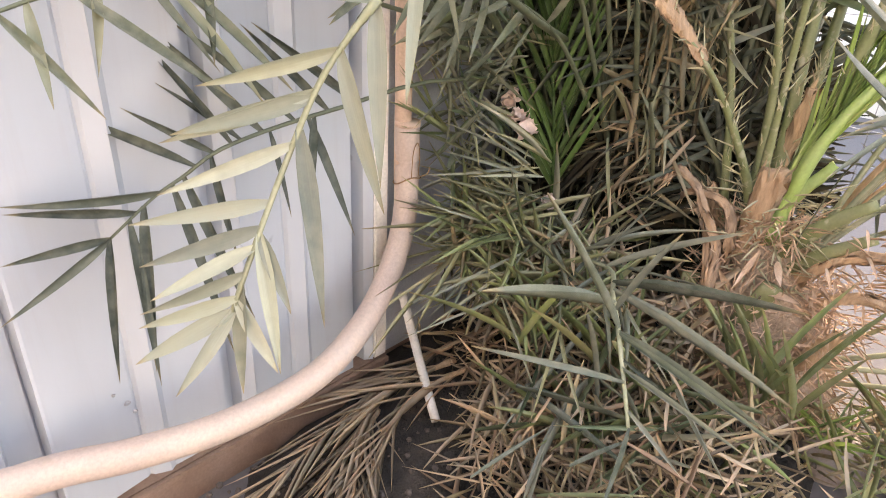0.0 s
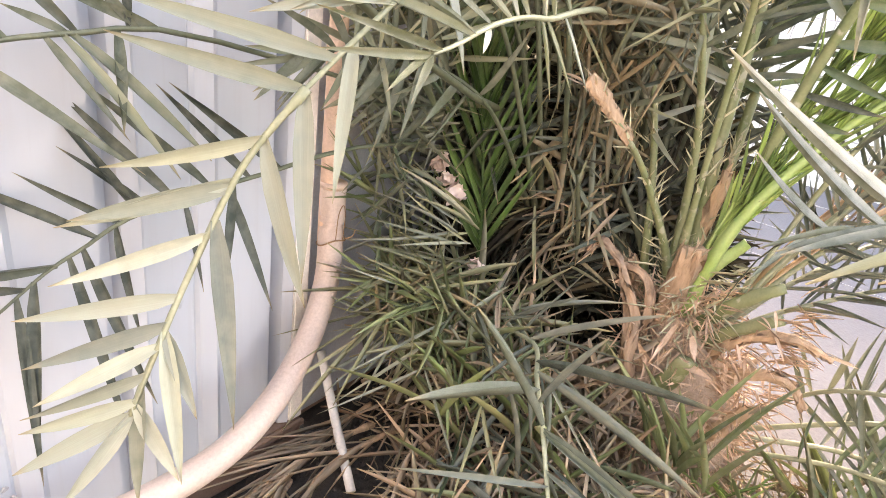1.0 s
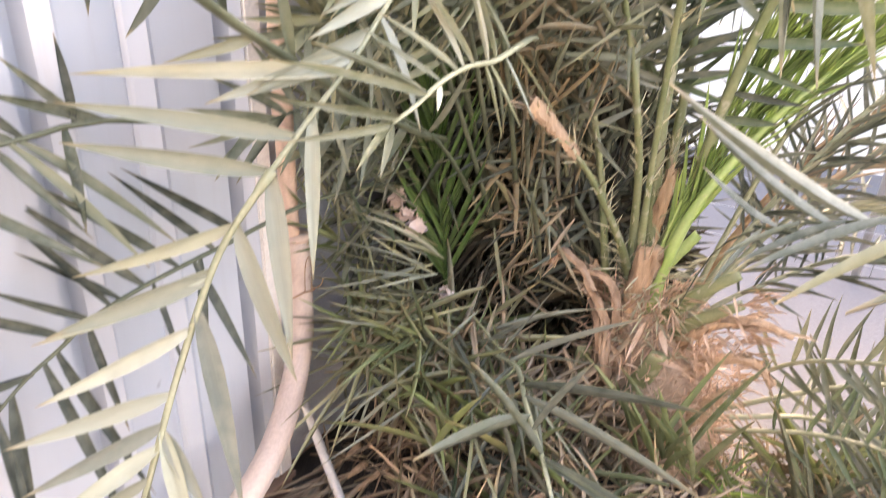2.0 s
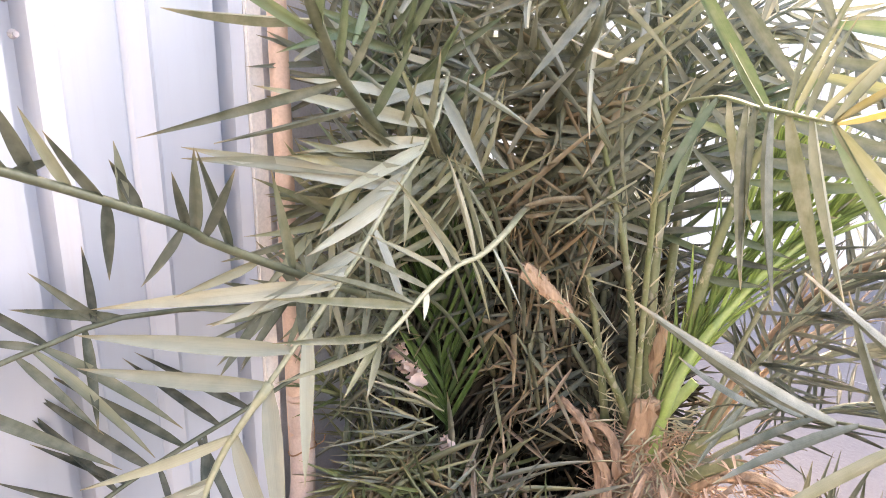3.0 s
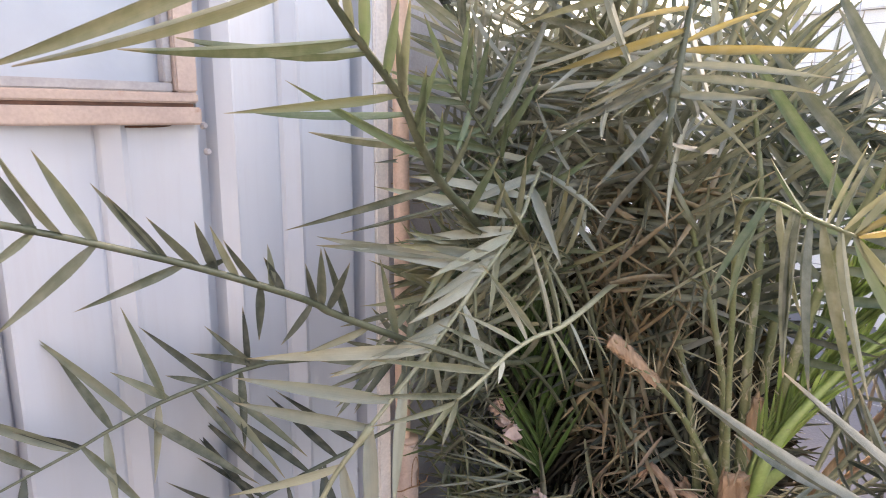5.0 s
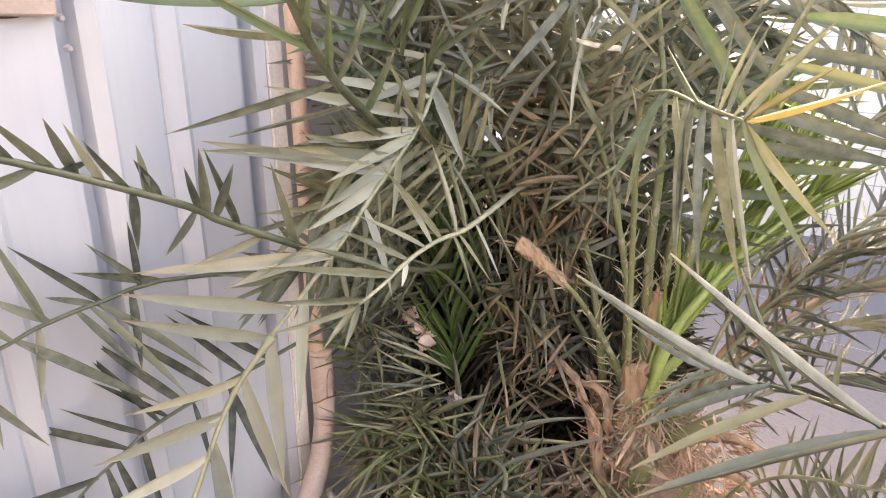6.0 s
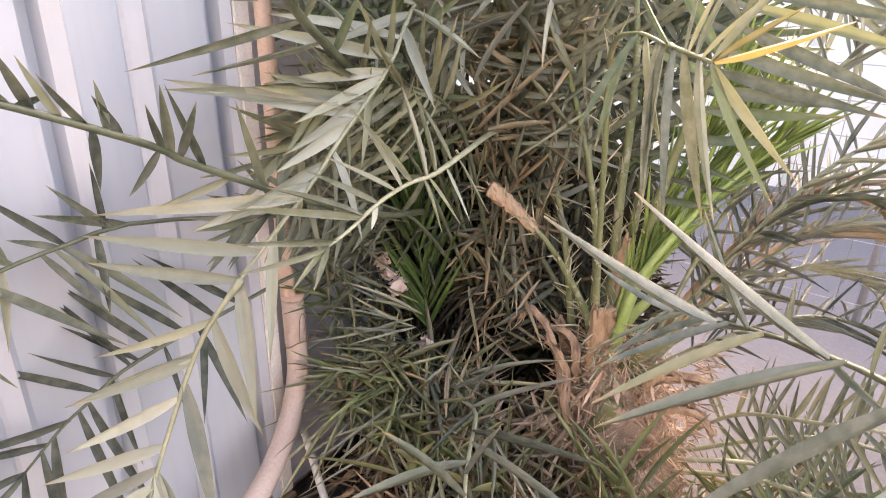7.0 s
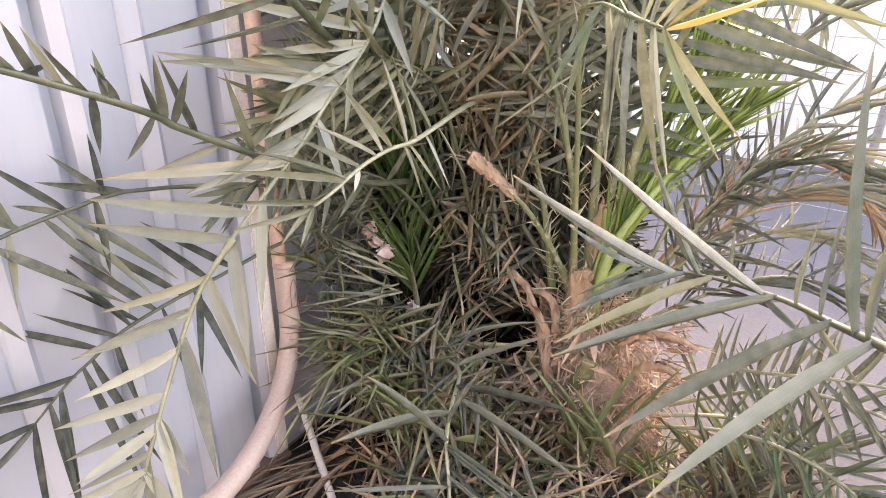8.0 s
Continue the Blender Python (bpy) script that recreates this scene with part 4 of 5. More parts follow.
    frond(palm, [(1.63, 0.52, 0.50), (1.50, 0.45, 0.74), (1.305, 0.363, 0.879), (1.16, 0.275, 0.955), (1.02, 0.183, 1.03), (0.886, 0.081, 1.088), (0.802, 0.026, 1.116), (0.695, -0.005, 1.161), (0.60, -0.036, 1.20)], F, 0.29, 0, (M_COOL, M_GREY, M_COOL), M_RACHIS_DK, rng, "grey frond reaching out close in front", (0.0012, 0.0062), 0.0098, 0.25, single=True, leaflets=(
        (0.24, 62, 70, 0.18), (0.27, -60, 50, 0.20), (0.31, 75, 80, 0.16), (0.36, -75, 54, 0.26), (0.38, 80, 80, 0.18), (0.41, -82, 54, 0.32), (0.44, 86, 80, 0.21), (0.48, -70, 30, 0.2), (0.51, 85, 73, 0.25), (0.54, -58, 16, 0.10), (0.59, 26, -17, 0.12), (0.60, -91, 55, 0.29), (0.62, 89, 74, 0.28), (0.66, -62, 20, 0.12), (0.68, 24, -8, 0.12), (0.72, -62, 11, 0.13)))
    frond(palm, [(0.802, 0.026, 1.1165), (0.695, -0.005, 1.1615), (0.60, -0.036, 1.2005)], F, 0.2, 0, M_COOL, M_RACHIS_DK, rng, "near end of the grey frond", (0.0035, 0.005), 0.0058, 0.1, single=True, leaflets=((0.02, 77, 66, 0.26), (0.32, -67, 6, 0.25), (0.44, -53, 3, 0.14), (0.52, 67, 62, 0.24), (0.8, -50, 5, 0.2)))
    frond(palm, [(1.55, 0.98, 0.35), (1.43, 0.93, 0.42), (1.319, 0.838, 0.464), (1.247, 0.747, 0.50), (1.08, 0.66, 0.55), (0.93, 0.577, 0.60), (0.86, 0.525, 0.575), (0.80, 0.48, 0.55)], F, 0.29, 0, (M_PALE, M_COOL, M_PALE), M_RACHIS, rng, "sparse grey-green frond lying low over the soil", 0.0045, 0.0082, 0.30, single=True, leaflets=(
        (0.20, 74, 0, 0.2), (0.23, -50, 10, 0.22), (0.28, 76, 4, 0.18), (0.33, -60, 0, 0.2), (0.39, -53, -27, 0.28), (0.42, 60, 10, 0.16), (0.51, -51, 13, 0.35), (0.55, -61, -17, 0.33), (0.62, 31, 28, 0.36), (0.66, -53, 60, 0.2), (0.73, 71, 75, 0.31), (0.74, -48, -12, 0.24), (0.75, -43, -7, 0.28), (0.81, -42, 9, 0.16), (0.84, -42, 15, 0.2), (0.88, 73, 47, 0.27), (0.95, -29, 21, 0.12), (1.0, 20, 10, 0.14)))
    # young upright leaf, dark glossy green
    frond(palm, [(1.49, 1.047, 0.365), (1.459, 1.047, 0.608), (1.427, 1.068, 0.871), (1.374, 1.057, 1.082)], F, 0.31, 27, M_YOUNG, M_YOUNG, rng, "young dark-green upright frond", 0.006, 0.0125, 0.22, (28, 11), 0.25, -0.05, jitter=3)
    # bright green young leaves, still half closed
    for dy, dz, k, r in ((0.0, 0.0, 0.9, 0.017), (0.03, 0.04, 0.9, 0.006), (0.06, 0.07, 0.85, 0.005)):
        frond(palm, [(1.69, 0.59 + dy * 0.3, 0.48), (1.675, 0.53 + dy * 0.5, 0.75), (1.705, 0.43 + dy, 0.95 + dz), (1.725, 0.355 + dy * 1.5, 1.05 + dz), (1.735, 0.28 + dy * 2, 1.14 + dz * 2)], F, 0.25 * k, 24, M_BRIGHT, M_PETIOLE_BR, rng, "bright green half-opened young frond", r, 0.0095, 0.16, (13, 9), 0.1, 0.0, jitter=4)
    # low fronds of the offshoot, spreading from beside the young leaf
    for az, reach, rise in ((172, 0.40, 0.16), (195, 0.40, 0.14), (215, 0.42, 0.10), (240, 0.36, 0.10)):
        d = Vector((math.cos(radians(az)), math.sin(radians(az)), 0))
        b = Vector((1.49, 1.026, 0.302))
        frond(palm, [b, b + d * reach * 0.3 + Vector((0, 0, rise)), b + d * reach * 0.7 + Vector((0, 0, rise * 1.1)), b + d * reach + Vector((0, 0, rise * 0.7))], (-0.3, -0.3, 0.9), 0.31, 6, rng.choice((M_WAN, M_HAY, M_WAN)), M_RACHIS_DK, rng, "thin low frond of the offshoot", 0.004, 0.0072, 0.1, (50, 20), 0.15, 0.03, jitter=20)
    # thin fronds of the offshoot that rise before the grey sheet
    for pts in ([(1.46, 1.06, 0.34), (1.34, 1.10, 0.42), (1.24, 1.12, 0.49), (1.15, 1.11, 0.53)], [(1.46, 1.05, 0.32), (1.32, 1.04, 0.38), (1.22, 1.05, 0.41), (1.13, 1.06, 0.40)], [(1.46, 1.04, 0.34), (1.33, 1.00, 0.44), (1.23, 0.99, 0.50), (1.13, 1.00, 0.52)], [(1.44, 1.12, 0.40), (1.32, 1.17, 0.58), (1.25, 1.19, 0.66), (1.18, 1.19, 0.72)]):
        frond(palm, pts, (-0.5, -0.6, 0.6), 0.23, 9, rng.choice((M_HAY, M_WAN, M_GRASS)), M_RACHIS_DK, rng, "thin frond of the offshoot before the grey sheet", 0.004, 0.0075, 0.12, (40, 16), 0.1, 0.08, jitter=16)


def build_petioles():
    # spiny stalks that rise out of the crown and carry high fronds
    for pts, r in (([(1.68, 0.646, 0.471), (1.694, 0.65, 0.608), (1.68, 0.667, 0.871), (1.617, 0.73, 1.188), (1.49, 0.815, 1.526), (1.311, 0.878, 1.715)], 0.012), ([(1.723, 0.614, 0.471), (1.744, 0.625, 0.713), (1.775, 0.643, 0.924), (1.828, 0.667, 1.293), (1.807, 0.751, 1.715), (1.68, 0.836, 1.979)], 0.013), ([(1.68, 0.688, 0.471), (1.68, 0.751, 0.819), (1.638, 0.836, 1.135), (1.533, 0.941, 1.452), (1.406, 1.005, 1.673)], 0.010), ([(1.765, 0.625, 0.471), (1.87, 0.625, 0.819), (1.976, 0.646, 1.188), (2.039, 0.688, 1.61), (1.997, 0.783, 1.979)], 0.012)):
        frond(palm, pts, OPEN_SIDE, 0.25, 26, M_GREY, M_PETIOLE, rng, "spiny green stalk with grey-green leaflets", r, 0.016, 0.52, (62, 35), 0.1, 0.15, thorns=46)
    # cut stalk with a split end
    frond(palm, [(1.68, 0.625, 0.502), (1.649, 0.662, 0.639), (1.565, 0.74, 0.829), (1.442, 0.815, 0.972)], OPEN_SIDE, 0.1, 0, M_GREY, M_PETIOLE, rng, "spiny green cut stalk", 0.0135, 0.01, 0.98, thorns=30)
    boot([(1.527, 0.766, 0.88), (1.478, 0.795, 0.936), (1.450, 0.812, 0.966), (1.412, 0.835, 1.003)], 0.0150, 0.0205, M_BOOT, "split dry end of the cut stalk")
    upper_bases = (
        ([(1.654, 0.612, 0.449), (1.633, 0.604, 0.555), (1.606, 0.589, 0.676)], 0.036, 0.030, M_BOOT, "broad dry cut leaf base"),
        ([(1.56, 0.626, 0.318), (1.535, 0.640, 0.400), (1.56, 0.654, 0.487), (1.54, 0.690, 0.560), (1.56, 0.728, 0.606), (1.575, 0.785, 0.632), (1.56, 0.800, 0.600)], 0.0125, 0.008, M_CURL, "dry curled strip of a leaf base"),
        ([(1.58, 0.621, 0.349), (1.60, 0.640, 0.430), (1.565, 0.630, 0.500), (1.60, 0.670, 0.575), (1.58, 0.735, 0.590), (1.61, 0.775, 0.560)], 0.0115, 0.007, M_CURL, "dry curled strip of a leaf base"),
        ([(1.57, 0.660, 0.330), (1.55, 0.665, 0.450), (1.575, 0.700, 0.530), (1.555, 0.720, 0.560)], 0.010, 0.006, M_CURL, "dry curled strip of a leaf base"),
        ([(1.68, 0.688, 0.407), (1.654, 0.704, 0.513), (1.628, 0.72, 0.597)], 0.016, 0.012, M_BOOT, "dry cut leaf base"),
        ([(1.628, 0.693, 0.175), (1.591, 0.704, 0.281), (1.58, 0.699, 0.391)], 0.028, 0.020, M_PETIOLE, "stubby green leaf base"),
    )
    side_bases = (
        ([(1.612, 0.583, 0.228), (1.58, 0.556, 0.333), (1.575, 0.519, 0.434)], 0.031, 0.023, M_PETIOLE, "stubby green leaf base"),
        ([(1.691, 0.572, 0.407), (1.649, 0.519, 0.513), (1.638, 0.456, 0.597), (1.638, 0.398, 0.65)], 0.020, 0.012, M_PETIOLE, "green leaf base with a dry tip"),
        ([(1.701, 0.561, 0.365), (1.649, 0.477, 0.492), (1.638, 0.377, 0.581)], 0.020, 0.011, M_PETIOLE, "green cut leaf base"),
        ([(1.68, 0.519, 0.386), (1.638, 0.435, 0.507), (1.628, 0.34, 0.55), (1.628, 0.266, 0.539)], 0.015, 0.007, M_BOOT, "bent dry leaf base"),
        ([(1.68, 0.477, 0.302), (1.638, 0.414, 0.418), (1.628, 0.329, 0.455), (1.628, 0.277, 0.407)], 0.018, 0.008, M_BOOT, "bent dry leaf base"),
        ([(1.659, 0.477, 0.154), (1.622, 0.414, 0.27), (1.606, 0.372, 0.365)], 0.030, 0.014, M_BOOT, "broad dry leaf base"),
    )
    lower_bases = (
        ([(1.649, 0.646, 0.133), (1.606, 0.635, 0.217), (1.575, 0.625, 0.302)], 0.024, 0.014, M_BOOT, "dry cut leaf base"),
        ([(1.67, 0.561, 0.049), (1.606, 0.54, 0.133), (1.575, 0.498, 0.217)], 0.026, 0.016, M_BOOT, "dry cut leaf base"),
        ([(1.701, 0.794, 0.07), (1.659, 0.815, 0.186), (1.638, 0.804, 0.281)], 0.024, 0.016, M_BOOT, "dry cut leaf base"),
        ([(1.744, 0.625, 0.449), (1.765, 0.572, 0.576), (1.807, 0.519, 0.66)], 0.018, 0.013, M_PETIOLE_BR, "bright green leaf base"),
        ([(1.744, 0.625, 0.555), (1.744, 0.609, 0.703), (1.733, 0.593, 0.829)], 0.014, 0.016, M_BOOT, "dry split leaf base"),
    )
    for pts, a, b, m, lb in (*upper_bases, *side_bases, *lower_bases):
        boot(pts, a, b, m, lb, m in (M_BOOT, M_CURL))
    th = []
    for _ in range(1300):
        a, z = rng.uniform(1.9, 6.0), rng.uniform(0.06, 0.56)
        r = rng.uniform(0.15, 0.20) if z < 0.34 else rng.uniform(0.10, 0.16) if z < 0.45 else rng.uniform(0.03, 0.11)
        at = (1.73 - 0.06 * z + r * math.cos(a), 0.53 + 0.12 * z + r * math.sin(a), z)
        th.append((leaf_matrix(at, (math.cos(a) * 0.6 + rng.gauss(0, 0.6), math.sin(a) * 0.6 + rng.gauss(0, 0.6), rng.gauss(0.1, 0.7)), (rng.gauss(0, 1), rng.gauss(0, 1), rng.gauss(0, 1)), rng.uniform(0.03, 0.08), rng.uniform(0.0025, 0.006)), rng.randrange(8)))
    for _ in range(16):
        a, z = rng.uniform(2.6, 5.4), rng.uniform(0.18, 0.54)
        at = (1.72 + 0.12 * math.cos(a), 0.57 + 0.13 * math.sin(a), z)
        th.append((leaf_matrix(at, (math.cos(a) * 0.7 + rng.gauss(0, 0.3), math.sin(a) * 0.7 + rng.gauss(0, 0.3), rng.gauss(0.0, 0.5)), (math.cos(a), math.sin(a), rng.gauss(0.8, 0.5)), rng.uniform(0.07, 0.13), rng.uniform(0.012, 0.022)), rng.randrange(8)))
    for _ in range(130):
        a, z = rng.uniform(3.3, 5.3), rng.uniform(0.28, 0.60)
        at = (1.71 + 0.11 * math.cos(a), 0.48 + 0.12 * math.sin(a), z)
        th.append((leaf_matrix(at, (math.cos(a) * 0.8 + rng.gauss(0, 0.3), math.sin(a) * 0.8 + rng.gauss(0, 0.3), rng.gauss(0.15, 0.35)), (0.2, 0.1, 1), rng.uniform(0.04, 0.10), rng.uniform(0.003, 0.008)), rng.choice((3, 4, 6, 6))))
    joined_leaves("fibre", th, M_FIBRE, palm, "tan fibre round the crown")
    th = []
    for _ in range(150):
        a, z = rng.uniform(2.2, 5.8), rng.uniform(0.40, 0.62)
        r = rng.uniform(0.04, 0.11)
        th.append((leaf_matrix((1.69 + r * math.cos(a), 0.59 + r * math.sin(a), z), (math.cos(a) + rng.gauss(0, 0.5), math.sin(a) + rng.gauss(0, 0.5), rng.gauss(0.1, 0.35)), (0, 0, 1), rng.uniform(0.04, 0.09), 0.005), 0))
    joined_leaves("bristle", th, M_THORN, palm, "stiff pale spines round the crown")


def build_fill():
    # high fronds above and behind
    def arc(az, rise, reach, droop, base=(1.807, 0.772, 0.449)):
        d = Vector((math.cos(az), math.sin(az), 0))
        b = Vector(base)
        return [b, b + d * reach * 0.18 + Vector((0, 0, rise * 0.5)), b + d * reach * 0.45 + Vector((0, 0, rise * 0.9)), b + d * reach * 0.75 + Vector((0, 0, rise * 1.0 - droop * 0.3)), b + d * reach + Vector((0, 0, rise - droop))]

    high = [(80, 1.35, 0.45, 0.15), (110, 1.25, 0.62, 0.2), (-50, 1.1, 0.7, 0.3), (45, 1.2, 0.9, 0.4), (15, 1.0, 1.1, 0.6), (135, 1.15, 0.55, 0.2), (95, 0.95, 0.5, 0.2), (150, 1.0, 0.5, 0.15), (125, 0.8, 0.5, 0.2), (20, 1.6, 0.3, 0.1)]
    for az, rise, reach, droop in high:
        # mostly the lightened leaf, which paints skylight into the crown
        m = rng.choice((M_WAN, M_PALE, M_DUST_LIT, M_DUST_LIT, M_DUST_LIT))
        frond(palm, arc(radians(az + rng.uniform(-6, 6)), rise * rng.uniform(0.92, 1.08), reach, droop), OPEN_SIDE, 0.25, 27, m, M_RACHIS_DK, rng, "grey-green frond high in the crown", 0.007, 0.017, 0.22, (60, 30), 0.1, 0.18, thorns=10, jitter=16)
    # cool grey fronds standing behind the stout stalk
    for az, rise, reach, droop in ((-30, 1.12, 0.50, 0.10), (-14, 0.98, 0.60, 0.15), (4, 1.22, 0.50, 0.12), (-42, 0.92, 0.50, 0.12), (16, 1.06, 0.70, 0.15)):
        frond(palm, arc(radians(az), rise, reach, droop), OPEN_SIDE, 0.30, 30, rng.choice((M_COOL, M_COOL, M_GREEN)), M_RACHIS_DK, rng, "grey-green frond standing behind the stout stalk", 0.007, 0.017, 0.25, (55, 28), 0.1, 0.12, jitter=14)
    # fronds towards the bright side
    low = [(-70, 0.55, 0.95, 0.6), (-55, 0.75, 1.1, 0.6), (-40, 0.55, 1.2, 0.7), (-60, 0.25, 1.0, 0.5), (-65, 0.95, 0.9, 0.5), (-38, 0.3, 1.1, 0.5), (-58, 0.6, 0.8, 0.35)]
    for az, rise, reach, droop in low:
        m = rng.choice((M_PALE, M_GREY, M_COOL, M_GREY, M_COOL))
        frond(palm, arc(radians(az + rng.uniform(-6, 6)), rise * rng.uniform(0.9, 1.1), reach, droop, (1.723, 0.519, 0.428)), (-0.2, 0.2, 1), 0.24, 30, m, M_RACHIS, rng, "green frond spreading over the pale ground", 0.006, 0.0105, 0.20, (62, 30), 0.25, 0.12, jitter=11)
    # the spreading top of the crown
    for az in (40, 70):
        rise, reach = rng.uniform(1.55, 1.95), rng.uniform(0.55, 1.0)
        frond(palm, arc(radians(az), rise, reach, 0.08, (1.828, 0.836, 0.555)), (0, 0, 1), 0.30, 28, rng.choice((M_GREY, M_PALE)), M_RACHIS_DK, rng, "spreading frond at the top of the crown", 0.009, 0.020, 0.30, (60, 30), 0.2, 0.2, jitter=12)
    # old fronds hanging down behind the crown, the shade there put into their colour
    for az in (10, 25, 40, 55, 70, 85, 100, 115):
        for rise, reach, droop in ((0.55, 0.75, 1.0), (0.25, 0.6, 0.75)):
            frond(palm, arc(radians(az + rng.uniform(-6, 6)), rise, reach * rng.uniform(0.85, 1.1), droop * 0.95, (1.744, 0.667, 0.449)), (-0.5, -0.5, 0.6), 0.26, 34, rng.choice((M_DEEP_SHADE, M_DARK, M_DEEP_SHADE)), M_RACHIS_DK, rng, "old hanging frond behind the crown, darkened for deep shade", 0.009, 0.013, 0.15, (55, 30), 0.1, 0.3, jitter=15)
    # fronds low on the open side, their leaflets standing up and down
    for pts, ln, n, m in (
        ([(1.807, 0.414, 0.186), (1.744, 0.256, 0.407), (1.638, 0.076, 0.534), (1.575, -0.114, 0.618), (1.533, -0.377, 0.66)], 0.17, 24, M_GREY),
        ([(1.744, 0.435, 0.186), (1.786, 0.045, 0.407), (1.68, -0.272, 0.449), (1.554, -0.483, 0.365)], 0.20, 24, M_GREY),
        ([(1.744, 0.435, 0.133), (1.701, 0.118, 0.281), (1.575, -0.135, 0.323), (1.406, -0.325, 0.238)], 0.18, 22, M_GREEN),
    ):
        frond(palm, pts, OPEN_SIDE, ln, n, m, M_RACHIS, rng, "grey-green frond low beside the trunk", 0.006, 0.013, 0.18, (66, 40), 0.1, 0.02, jitter=12)
    # a couple of dead bare ones
    for az, rise, reach, droop in ((-48, 0.55, 0.8, 0.3),):
        frond(palm, arc(radians(az), rise, reach, droop, (1.744, 0.519, 0.449)), (0, 0, 1), 0.20, 24, M_STRAW, M_BOOT, rng, "dead straw-coloured frond", 0.008, 0.006, 0.25, (25, 12), 0.1, 0.1)
    for k in range(2):
        frond(palm, arc(radians(-44 - 7 * k), 0.42 + 0.04 * k, 0.85, 0.12, (1.744, 0.519, 0.428)), (0, 0, 1), 0.22, 16, M_STRAW, M_BOOT, rng, "dead straw-coloured frond", 0.004, 0.005, 0.3, (16, 8), 0.1, 0.05)


def tangle(name, count, centre, size, mats, length, width, parent, label, up=0.0, flat=0.0, floor=None):
    """Single leaflets strewn through an ellipsoid, clear of the wall, of the blossoms and of the bare damp soil."""
    groups = {}
    for _ in range(count):
        while True:
            q = Vector((rng.uniform(-1, 1), rng.uniform(-1, 1), rng.uniform(-1, 1)))
            if q.length < 1:
                break
        at = Vector((centre[0] + q.x * size[0], centre[1] + q.y * size[1], centre[2] + q.z * size[2]))
        d = Vector((rng.gauss(0, 1), rng.gauss(0, 1), rng.gauss(up, 0.9) * (1 - flat))).normalized()
        ln = length * rng.uniform(0.5, 1.15)
        at -= d * ln * 0.5
        if floor is not None:
            at.z = max(at.z, floor)
            if at.z + d.z * ln < floor:
                d.z = abs(d.z)
        mid = at + d * ln * 0.5
        if 1.12 < mid.x < 1.44 and abs(mid.y - 1.08 - 0.7 * (mid.x - 1.36)) < 0.05 and abs(mid.z - 0.72 + 0.47 * (mid.x - 1.36)) < 0.06:
            continue
        if (at.y + d.y * ln > 1.225 and at.x < 1.2) or (name == "dead_litter" and (at.x < 1.16 and at.y > 0.96 or (at.x - 0.96) ** 2 + (at.y - 0.93) ** 2 < 0.024)):
            continue
        groups.setdefault(rng.choice(mats), []).append((leaf_matrix(at, d, (rng.gauss(0, 1), rng.gauss(0, 1), rng.gauss(0.6, 1)), ln, width * rng.uniform(0.6, 1.2)), rng.randrange(8)))
    for m, some in groups.items():
        joined_leaves(name, some, m, parent, label)


